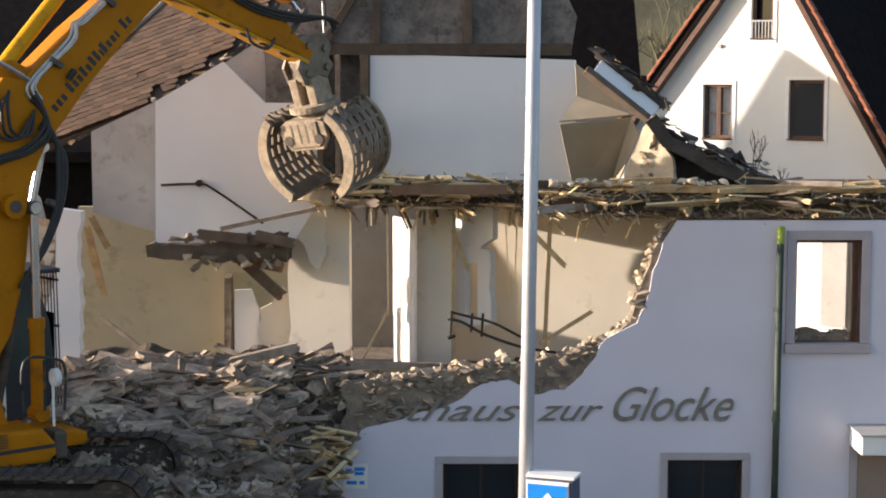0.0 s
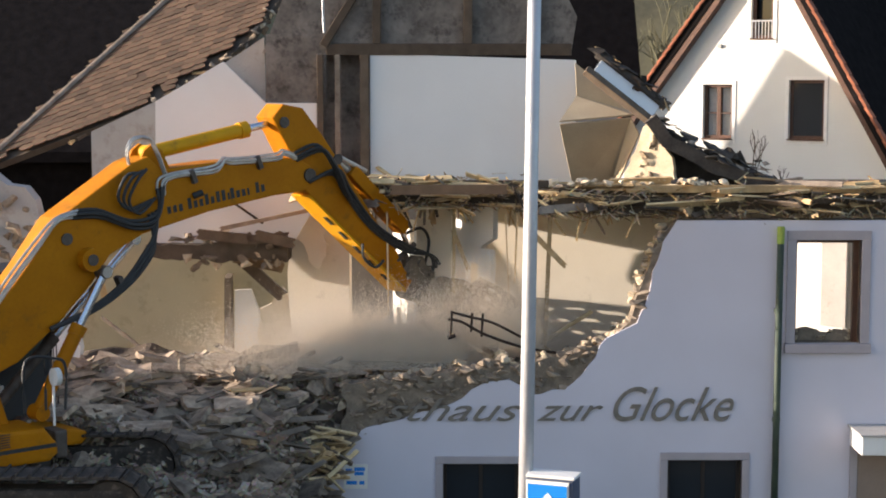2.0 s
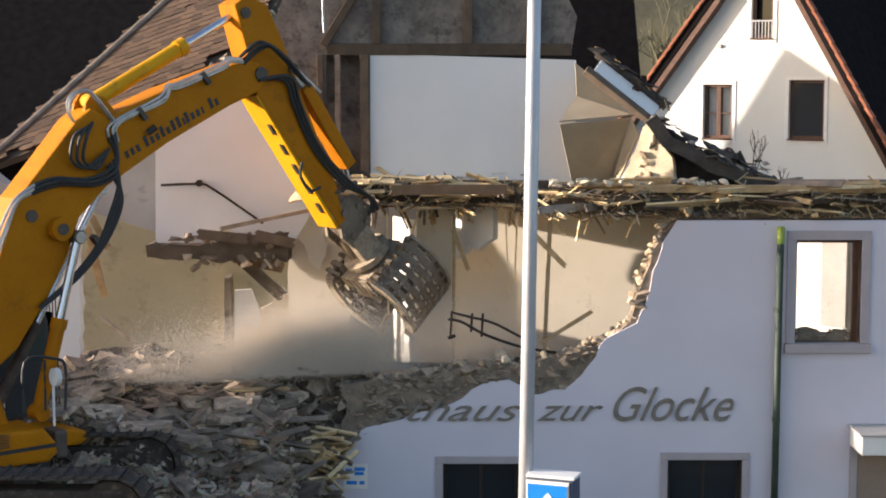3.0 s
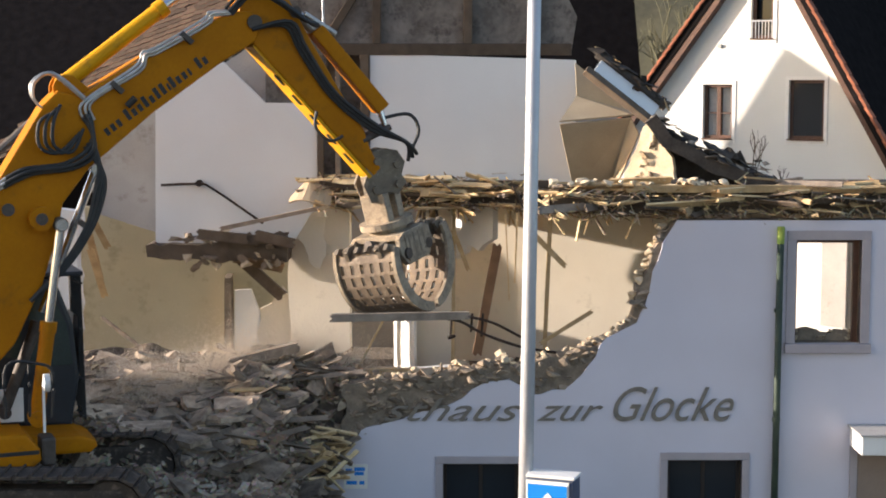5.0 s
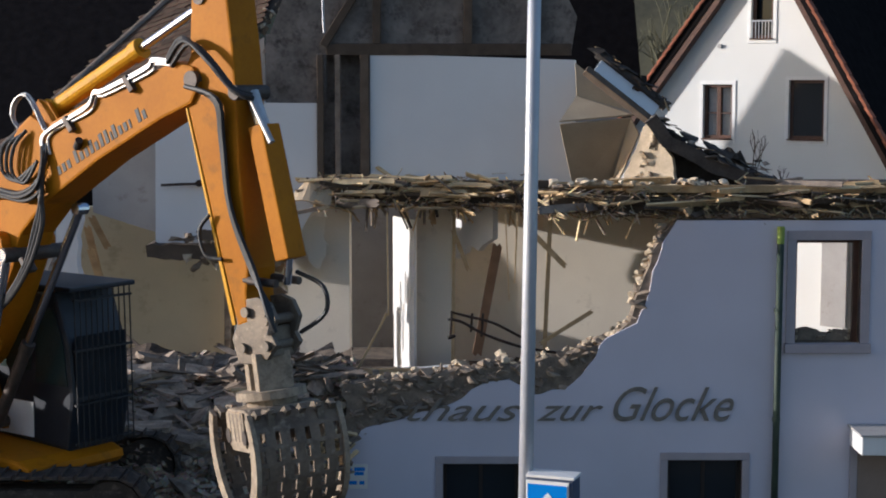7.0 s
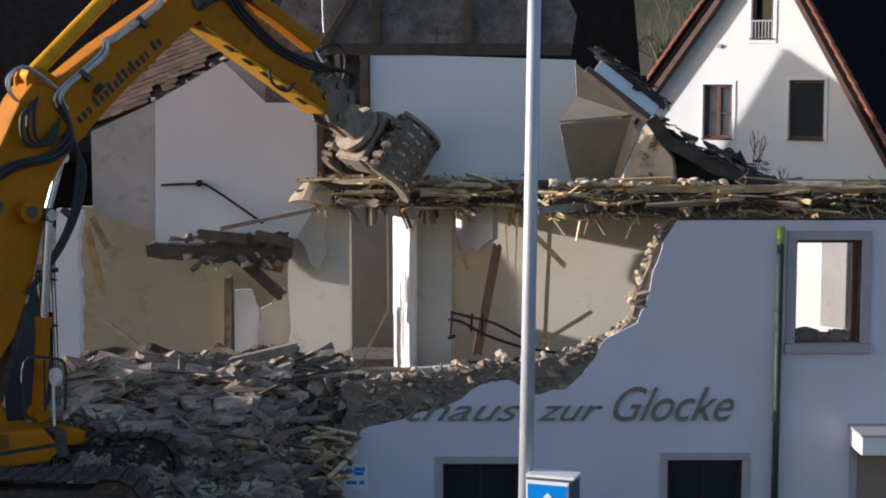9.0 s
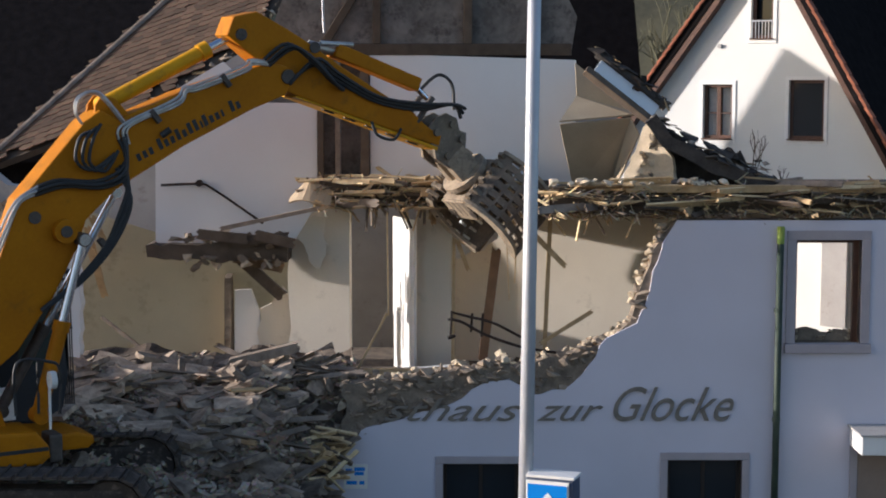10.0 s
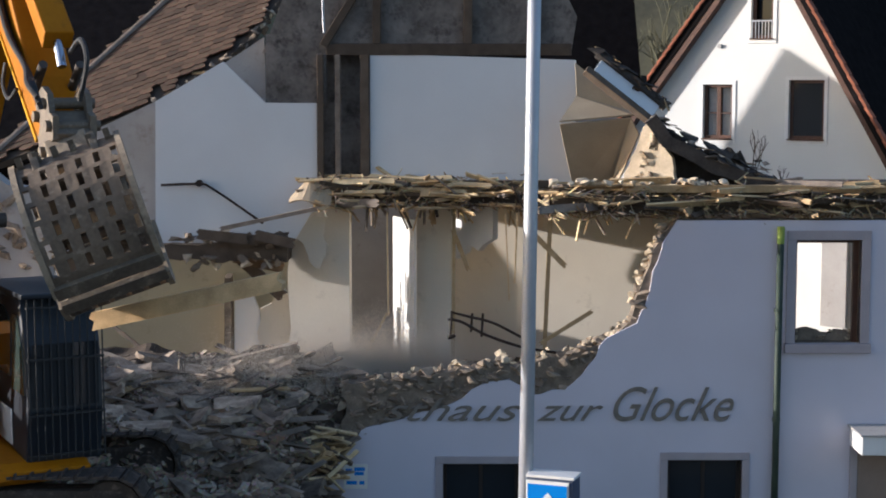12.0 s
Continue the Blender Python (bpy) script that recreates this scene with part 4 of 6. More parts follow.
# rubble along the broken floor edge, behind the wall crest
edge_heap = tagged(empty("floor_rubble", pose(0, 0, 0)), "pale broken stones and mortar on the upper floor", "rubble")
rnd = random.Random(57)
for i in range(230):
    x = rnd.uniform(-2.9, 2.9)
    top = edge_height(core_edge, x) or 2.6
    y = rnd.uniform(0.15, 1.5)
    s = rnd.choice((0.09, 0.13, 0.17, 0.22)) * rnd.uniform(0.8, 1.3)
    z = max(FLOOR, top - 0.05 - max(0, y - 0.45) * 0.28) + rnd.uniform(-0.05, 0.14)
    piece("stone", (pale if i % 2 else chunks)[i % 8], edge_heap, Matrix.LocRotScale((x, y, z), Euler((rnd.uniform(-.6, .6), rnd.uniform(-.6, .6), rnd.uniform(0, 6))), (s * 1.2, s, s * 0.9)))

part("mound", slab([(5.6, 3.162)] + jagged([(5.6, 3.30), (5.8, 3.36), (6.1, 3.28), (6.35, 3.33), (6.61, 3.24)], 0.07, 0.03, random.Random(64)) + [(6.61, 3.162)], [], 0.27, 0.42), MORTAR, edge_heap, "grey-brown rubble on the window ledge")
for i in range(46):
    s = rnd.uniform(0.06, 0.17)
    piece("stone", (pale if i % 3 == 0 else chunks)[i % 8], edge_heap, Matrix.LocRotScale((rnd.uniform(5.62, 6.55), rnd.uniform(0.28, 0.43), 3.17 + s * 0.25 + rnd.uniform(0, 0.13) * (i % 2)), Euler((0, 0, rnd.uniform(0, 6))), (s * 1.3, s, s * 0.8)))

# boards, laths and straw hanging from the attic floor
attic_debris = tagged(empty("attic_debris", pose(0, 0, 0)), "splintered boards and laths along the torn attic floor", "debris")
wd = [plank_mesh("board", random.Random(120 + i), (WOOD, PALEWOOD, GREYWOOD, PALEWOOD, DARKWOOD)[i % 5], (0.06, 0.09, 0.13)[i % 3], 0.03) for i in range(12)]
rnd = random.Random(61)
for i in range(230):
    x = rnd.uniform(-2.2, 7.4) if i % 3 else rnd.uniform(-2.2, 1.6)
    y = rnd.uniform(0.0, 0.6) + (1.95 if x < 1.6 else 0)
    zt = (5.62 if i % 2 else 5.38) - (0.08 if x < 1.6 else 0)
    s = rnd.uniform(0.25, 1.3)
    tilt = rnd.gauss(0, 0.07) if rnd.random() < 0.85 or x > 3 else rnd.uniform(-1, 1)
    piece("board", wd[i % 12], attic_debris, Matrix.LocRotScale((x, y, zt + rnd.uniform(-0.17, 0.12)), Euler((rnd.uniform(-1.2, 1.2), tilt, rnd.gauss(0, 0.25) if i % 2 else rnd.uniform(-1.5, 1.5))), (s, max(0.5, min(1.2, s)), 1)))
for i in range(34):
    x = rnd.uniform(-2.0, 3.4)
    s = rnd.uniform(0.2, 0.55)
    piece("lath", wd[i % 3], attic_debris, Matrix.LocRotScale((x, rnd.uniform(0.3, 0.8) + (1.9 if x < 1.6 else 0), 5.18 - s * 0.35), Euler((rnd.uniform(-.3, .3), rnd.uniform(0.9, 2.0), rnd.uniform(-.5, .5))), (s, 0.6, 0.8)))
for i in range(85):
    x = rnd.uniform(1.5, 7.4) if i % 2 else rnd.uniform(1.7, 4.6)
    s = rnd.uniform(0.09, 0.24)
    piece("stone", (chunks if i % 2 else pale)[i % 8], attic_debris, Matrix.LocRotScale((x, rnd.uniform(0.3, 2.2) if i % 2 else rnd.uniform(0.0, 0.5), 5.53 + s * 0.2 + (0 if i % 2 else 0.14)), Euler((rnd.uniform(-.5, .5), rnd.uniform(-.5, .5), rnd.uniform(0, 6))), (s * 1.3, s, s * 0.7)))
for x0, x1, z, y in ((1.75, 7.6, 5.50, 0.28), (1.75, 9.4, 5.36, 0.2), (2.9, 7.3, 5.55, 0.12), (-0.6, 1.8, 5.5, 2.1)):
    bm = bmesh.new()
    add_box(bm, x0, x1, y, y + 0.12, z, z + 0.12, 0.012)
    part("long_beam", bm, DARKWOOD if z < 5.54 else WOOD, attic_debris)

bm = bmesh.new()
for i in range(1100):
    x = rnd.uniform(-2.2, 7.6)
    back = 1.9 if x < 1.6 else 0.0
    L, w = rnd.uniform(0.06, 0.35), rnd.uniform(0.012, 0.035)
    below = rnd.random() < 0.45
    m = Matrix.LocRotScale((x, back + rnd.uniform(0.0, 0.5), (5.2 + rnd.gauss(0, 0.05)) if below else 5.5 + rnd.gauss(0, 0.09)), Euler((rnd.uniform(0, 6), rnd.gauss(0, 0.5) + (0.5 if below and rnd.random() < 0.4 else 0), rnd.uniform(-1.5, 1.5))), (L, w, w))
    vs = [bm.verts.new(m @ Vector(c)) for c in ((-.5, -.5, -.5), (.5, -.2, -.3), (.5, .3, .1), (-.5, .5, -.3), (-.4, -.3, .5), (.45, 0.0, .4))]
    for q in ((0, 1, 5, 4), (1, 2, 5), (2, 3, 4, 5), (3, 0, 4), (0, 3, 2, 1)):
        bm.faces.new([vs[k] for k in q])
tagged(finish("splinters", bm, SPLINTER, attic_debris), kind="stuff")

# torn strip of roof sliding down to the wall head
scraps = [chunk_mesh("scrap", random.Random(170 + i), FELT if i % 3 else RUBBLE, 0.5) for i in range(10)]
torn = tagged(empty("torn_roof_strip", pose(0, 0, 0)), "torn dark strip of roof felt, laths and stones", "debris")
for i in range(110):
    t = rnd.random()
    x, z = 3.55 + 1.95 * t, 6.7 - 1.02 * t ** 0.62
    s = rnd.uniform(0.1, 0.34)
    piece("scrap", (scraps if i % 4 else wd)[i % 10], torn, Matrix.LocRotScale((x + rnd.gauss(0, .06), rnd.uniform(1.0, 1.9), z + rnd.gauss(0, .07)), Euler((rnd.uniform(-.5, .5), rnd.uniform(0, .8), rnd.uniform(-.6, .6))), (s * 1.5, s, s * 0.6)))
part("torn_lining", slab(jagged([(3.6, 5.42), (3.55, 6.55), (3.98, 6.15), (4.48, 5.92), (4.98, 5.72), (5.4, 5.55), (5.5, 5.42)], 0.12, 0.06, rnd), [], 1.5, 1.6), FELT, torn)
bm = bmesh.new()
pr = None
for i in range(9):
    t = i / 8
    x, z = 3.48 + 2.0 * t, 6.72 - 1.05 * t ** 0.62
    pair = [bm.verts.new((x, 1.0, z + rnd.uniform(-.05, .05))), bm.verts.new((x + 0.1, 2.0, z + rnd.uniform(-.05, .05)))]
    if pr:
        bm.faces.new((pr[0], pair[0], pair[1], pr[1]))
    pr = pair
felt = part("felt", bm, FELT, torn)
felt.modifiers.new("thick", "SOLIDIFY").thickness = 0.22

# bent iron railing and hand rail
rail = bmesh.new()
add_path(rail, [(0.12, 0.3, 3.62), (0.4, 0.28, 3.55), (0.8, 0.25, 3.45), (1.25, 0.25, 3.22)], 0.022)
add_path(rail, [(0.08, 0.3, 3.5), (0.3, 0.28, 3.46), (0.7, 0.25, 3.25), (1.3, 0.25, 3.05), (1.9, 0.3, 2.95)], 0.024)
for x in (0.12, 0.45, 0.62):
    add_rod(rail, (x, 0.28, 3.22 if x != 0.45 else 3.3), (x + 0.02, 0.28, 3.6), 0.02)
add_rod(rail, (0.08, 0.28, 3.2), (0.2, 0.28, 3.24), 0.03)
tagged(finish("bent_railing", rail, IRON), "bent black iron railing sticking out of the rubble", "railing")
rail = bmesh.new()
add_path(rail, [(-4.85, AY - 0.1, 5.52), (-4.2, AY - 0.1, 5.54), (-3.95, AY - 0.1, 5.45), (-3.1, AY - 0.1, 4.86)], 0.022)
add_rod(rail, (-4.2, AY - 0.12, 5.55), (-4.2, AY + 0.01, 5.55), 0.06)
tagged(finish("hand_rail", rail, IRON), "dark stair hand rail on the white wall", "handrail")


# ======== excavator with sorting grapple ========
BASE = Vector((-6.90, -3.0, 1.14))
FOOT_Z, FOOT_R = 3.40 - BASE.z, 0.166
BOOM_L, STICK_L = 6.35, 2.826
excavator = tagged(empty("excavator", pose(*BASE)), "yellow tracked excavator with a demolition grapple on rubble", "excavator")


def build_tracks():
    def shoe_mesh():
        bm = boxed(-0.3, 0.3, -0.095, 0.095, -0.02, 0.02, 0.0)
        add_box(bm, -0.3, 0.3, 0.05, 0.075, 0.02, 0.055)
        bmesh.ops.recalc_face_normals(bm, faces=bm.faces)
        me = bpy.data.meshes.new("track_shoe")
        bm.to_mesh(me)
        bm.free()
        me.materials.append(TRACKSTEEL)
        return me

    me = shoe_mesh()
    for y in (-1.3, 1.3):
        bm = boxed(-2.0, 2.65, y - 0.22, y + 0.22, 0.2, 0.78, 0.06)
        frame_ob = part("track_frame", bm, TRACKSTEEL, excavator)
        r, x0, x1, zc = 0.46, -1.75, 2.5, 0.5
        straight = x1 - x0
        total = 2 * straight + 2 * math.pi * r
        n = int(total / 0.2)
        for i in range(n):
            s = i * total / n
            if s < straight:
                x, z, a = x0 + s, zc + r, 0
            elif s < straight + math.pi * r:
                a = (s - straight) / r
                x, z = x1 + r * math.sin(a), zc + r * math.cos(a)
            elif s < 2 * straight + math.pi * r:
                x, z, a = x1 - (s - straight - math.pi * r), zc - r, math.pi
            else:
                b = (s - 2 * straight - math.pi * r) / r
                a = math.pi + b
                x, z = x0 - r * math.sin(b), zc - r * math.cos(b)
            piece("track_shoe", me, frame_ob, Matrix.Translation((x, y, z)) @ Matrix.Rotation(a, 4, "Y") @ Matrix.Rotation(math.pi / 2, 4, "Z"))
        for x in (x0, x1):
            bm = bmesh.new()
            add_rod(bm, (x, y - 0.2, zc), (x, y + 0.2, zc), 0.4, 24)
            add_rod(bm, (x, y - 0.26, zc), (x, y + 0.26, zc), 0.16, 16)
            part("idler_wheel", bm, TRACKSTEEL, frame_ob, smooth=False)
        for i in range(5):
            bm = bmesh.new()
            add_rod(bm, (x0 + 0.75 + i * 0.62, y - 0.16, 0.22), (x0 + 0.75 + i * 0.62, y + 0.16, 0.22), 0.16, 14)
            part("roller", bm, TRACKSTEEL, frame_ob)
    bm = boxed(-0.9, 1.1, -1.1, 1.1, 0.45, 0.8, 0.06)
    add_rod(bm, (0, 0, 0.7), (0, 0, 1.02), 0.75, 28)
    part("undercarriage", bm, TRACKSTEEL, excavator)


build_tracks()


def build_house():
    """Upper structure, turning on the slewing ring. Local +x points along the boom; the cab stands on the +y side."""
    bm = bmesh.new()
    side_profile(bm, [(-2.7, 0.9), (0.9, 0.86), (1.04, 0.96), (1.02, 1.12), (0.84, 1.34), (-1.2, 1.42), (-1.25, 2.4), (-2.5, 2.4), (-2.9, 2.1)], 0.42, 0.05, -0.64)
    house = part("superstructure", bm, YELLOW, excavator, "yellow upper body with black stripe")
    b1 = bmesh.new()
    side_profile(b1, [(-2.7, 0.86), (1.85, 0.84), (1.95, 0.92), (1.93, 1.02), (1.7, 1.1), (-1.2, 1.2), (-1.25, 2.4), (-2.5, 2.4), (-2.9, 2.1)], 0.84, 0.05, 0.56)
    part("cab_platform", b1, YELLOW, house)
    part("stripe", boxed(-1.2, 1.0, -1.072, -1.062, 1.06, 1.115), BLACK, house)
    for i in range(6):
        part("vent_slot", boxed(-0.1, 0.3, -1.07, -1.062, 1.15 + i * 0.035, 1.165 + i * 0.035), BLACK, house)
    for y in (-0.42, 0.42):
        b2 = bmesh.new()
        side_profile(b2, [(-0.3, 1.3), (0.6, 1.3), (0.4, 1.95), (0.0, 2.15)], 0.05, 0.01, y)
        part("boom_bracket", b2, YELLOW, house)
    # cab: dark shell, windows, a guard of vertical bars before the windscreen
    b3 = bmesh.new()
    side_profile(b3, [(0.35, 1.16), (1.95, 1.08), (2.08, 1.8), (2.0, 2.6), (1.75, 3.3), (0.35, 3.3)], 0.52, 0.06, 0.95)
    cab = part("cab", b3, CABPAINT, house, "dark cab with barred windscreen")
    part("roof_guard", boxed(0.2, 2.15, 0.36, 1.54, 3.32, 3.39, 0.02), CABPAINT, house, "overhanging dark cab roof guard")
    for i in range(11):
        y = 0.45 + i * 0.1
        b4 = bmesh.new()
        add_rod(b4, (2.16, y, 1.15), (2.12, y, 3.33), 0.011, 6)
        part("guard_bar", b4, BLACK, house)
    for z in (1.2, 1.75, 2.5, 3.2):
        part("guard_rail", boxed(2.10, 2.15, 0.43, 1.47, z - 0.015, z + 0.015), BLACK, house)
    b5 = bmesh.new()
    side_profile(b5, [(0.55, 2.15), (1.2, 2.15), (1.3, 2.9), (0.95, 3.1), (0.55, 3.1)], 0.005, 0, 0.425)
    part("side_window", b5, CABGLASS, house)
    b5 = bmesh.new()
    side_profile(b5, [(1.3, 2.0), (1.98, 2.0), (1.9, 2.6), (1.7, 3.05), (1.4, 3.05)], 0.005, 0, 0.422)
    part("side_window", b5, CABGLASS, house)
    part("windscreen", boxed(2.085, 2.095, 0.5, 1.4, 1.85, 2.7), GLASS, house)
    part("cab_door_panel", boxed(0.5, 1.25, 0.41, 0.425, 1.2, 1.7, 0.01), WHITEPAINT, house, "pale panel low on the cab side")
    for o in house.children:
        if o.name.split(".")[0] in ("cab", "roof_guard", "guard_bar", "guard_rail", "side_window", "windscreen", "cab_door_panel"):
            o.matrix_basis = Matrix.Translation((-0.22, 0.14, 0))
    # steps, mirror, hoses and railing at the front corner
    b6 = bmesh.new()
    add_path(b6, [(1.2, -0.98, 1.55), (1.22, -0.98, 2.15), (1.05, -0.98, 2.3), (0.6, -0.98, 2.3), (0.58, -0.98, 1.58)], 0.022)
    add_path(b6, [(0.9, -0.98, 1.58), (0.9, -0.98, 2.3)], 0.02)
    part("hand_rail", b6, BLACK, house)
    b6 = bmesh.new()
    add_rod(b6, (1.12, -0.8, 2.0), (1.2, -0.8, 2.0), 0.13, 16)
    add_rod(b6, (1.12, -0.8, 1.3), (1.12, -0.8, 2.0), 0.02)
    part("work_lamp", b6, WHITEPAINT, house, "round pale work lamp")
    part("step_box", boxed(1.05, 1.25, -0.95, -0.55, 0.85, 1.25, 0.04), GRAPPLEDARK, house)
    return house


house = build_house()

BOOM_SIDE = [(-0.2, -0.2), (0.1, -0.33), (0.6, -0.34), (1.48, -0.1), (2.14, 0.18), (2.55, 0.42), (3.18, 0.46), (4.38, 0.27), (5.6, -0.02), (6.15, -0.2), (6.42, -0.1), (6.45, 0.12), (6.25, 0.36), (4.88, 0.9), (3.86, 1.22), (3.72, 1.5), (3.45, 1.52), (2.73, 1.4), (2.0, 1.28), (1.25, 0.85), (0.0, 0.25)]


def build_boom():
    bm = side_profile(bmesh.new(), BOOM_SIDE, 0.29, 0.035)
    boom = part("boom", bm, YELLOW, excavator)
    # bars in place of the painted lettering along the side
    x = 0.0
    for i in range(19):
        w = 0.06 if i in (3, 11, 15) else 0.105
        h = 0.17 if i in (4, 7, 9, 10, 12, 17) else 0.11
        if i not in (3, 16):
            b = bmesh.new()
            add_box(b, x, x + w * 0.6, -0.297, -0.29, 0, h, 0, pose(3.69, 0, 0.555, 0, 13.5, 0))
            part("print_bar", b, BLACK, boom)
        x += w
    for y in (-0.36, 0.36):
        b = bmesh.new()
        add_rod(b, (2.188, y * 0.8, 0.533), (2.188, y * 1.25, 0.533), 0.17, 20)
        part("pin_boss", b, YELLOW, boom)
    for x, z, r, hw in ((2.188, 0.533, 0.085, 0.47), (2.3, 0.28, 0.1, 0.5), (2.0, 0.95, 0.09, 0.31), (BOOM_L, 0, 0.11, 0.33)):
        b = bmesh.new()
        add_rod(b, (x, -hw, z), (x, hw, z), r, 16)
        part("pin", b, GRAPPLEDARK, boom)
    # bracket of the stick cylinder
    for y in (-0.17, 0.17):
        part("cylinder_bracket", side_profile(bmesh.new(), [(3.5, 1.36), (4.05, 1.05), (4.03, 1.47), (3.9, 1.62), (3.74, 1.58)], 0.03, 0.008, y), YELLOW, boom)
    # hoses slung under the bend beside the lift rods, with a clamp
    for k in range(3):
        b = bmesh.new()
        o = 0.07 * k
        add_path(b, [(3.5 - o, -0.36, 0.72), (3.3 - o * 0.5, -0.42, 0.42 - o), (2.95, -0.43, 0.2 - o), (2.5, -0.42, -0.02 - o * 0.6), (1.9, -0.4, -0.12 - o * 0.4), (1.2, -0.38, -0.1)], 0.034)
        part("hose", b, BLACK, boom)
        b = bmesh.new()
        add_path(b, [(3.45 + o, -0.34, 1.35), (3.2 + o, -0.42, 1.42 - o), (2.95 + o, -0.42, 1.2 - o), (3.05 + o, -0.4, 0.95 - o), (3.4 + o, -0.37, 0.9)], 0.026)
        part("hose", b, BLACK, boom)
    for x, z in ((2.5, 0.0), (4.3, 0.92), (5.5, 0.62)):
        part("hose_clamp", boxed(x - 0.04, x + 0.04, -0.44 if x < 3 else -0.37, -0.28, z - 0.12, z + 0.1, 0.01), GRAPPLEDARK, boom)
    # steel pipes along the upper side, hoses looping at the bend and at the tip
    for k in range(3):
        b = bmesh.new()
        y, o = -0.31 - 0.035 * (k % 2), 0.06 * k
        add_path(b, [(2.2 + o, y, 1.2 + o * 0.5), (2.6, y - 0.04, 1.02 + o), (3.0, y - 0.08, 0.66 + o), (3.35 + o * 0.4, y - 0.1, 0.55 + o), (3.58 + o * 0.5, y - 0.05, 0.78 + o * 0.3), (3.66 + o, y, 1.0)], 0.03)
        part("hose", b, BLACK, boom)
        b = bmesh.new()
        add_path(b, [(3.62 + o, y, 0.85), (3.72 + o, y, 1.1 - o * 0.6), (3.98 + o, y, 1.1 - o * 0.8), (4.7, y, 0.9 - o * 0.8), (4.92, y, 0.95 - o * 0.7), (5.08, y, 0.86 - o * 0.7), (5.85, y, 0.6 - o * 0.8), (6.0, y, 0.6 - o * 0.7), (6.2, y, 0.42 - o * 0.6)], 0.022)
        part("pipe", b, PIPE, boom)
        b = bmesh.new()
        add_path(b, [(0.2, y, 0.32 + o), (0.9, y, 0.72 + o), (1.5, y, 1.02 + o), (1.95, y, 1.25 + o * 0.5), (2.22 + o, y, 1.2 + o * 0.5)], 0.022)
        part("pipe", b, PIPE, boom)
        b = bmesh.new()
        add_path(b, [(6.2, y, 0.45 - o), (6.62 + o * 0.3, y - 0.08, 0.42 - o), (6.78 + o * 0.4, y - 0.1, -0.05), (6.86 + o * 0.3, y - 0.06, -0.5 - o), (6.98, y + 0.05, -0.72 - o * 0.4)], 0.03)
        part("hose", b, BLACK, boom)
        b = bmesh.new()
        add_path(b, [(3.4, y + 0.1, 1.45), (3.42, y + 0.05, 1.66 + o * 0.4), (3.6, y + 0.05, 1.8 + o * 0.4), (3.84 + o * 0.3, y + 0.03, 1.7), (3.86 + o * 0.3, y, 1.15)], 0.017)
        part("pipe", b, PIPE, boom)
    b = bmesh.new()
    add_rod(b, (4.2, -0.3, 0.62), (4.35, -0.36, 0.62), 0.05, 10)
    part("work_lamp", b, BLACK, boom)
    return boom


boom = build_boom()
STICK_SIDE = [(-1.12, 0.28), (-1.1, 0.58), (-0.76, 0.78), (-0.2, 0.7), (0.3, 0.6), (0.77, 0.48), (1.9, 0.25), (2.35, 0.17), (2.6, 0.06), (2.95, -0.02), (2.96, -0.2), (2.6, -0.21), (0.28, -0.22), (-0.12, -0.2), (-0.3, 0.0), (-0.6, 0.1)]


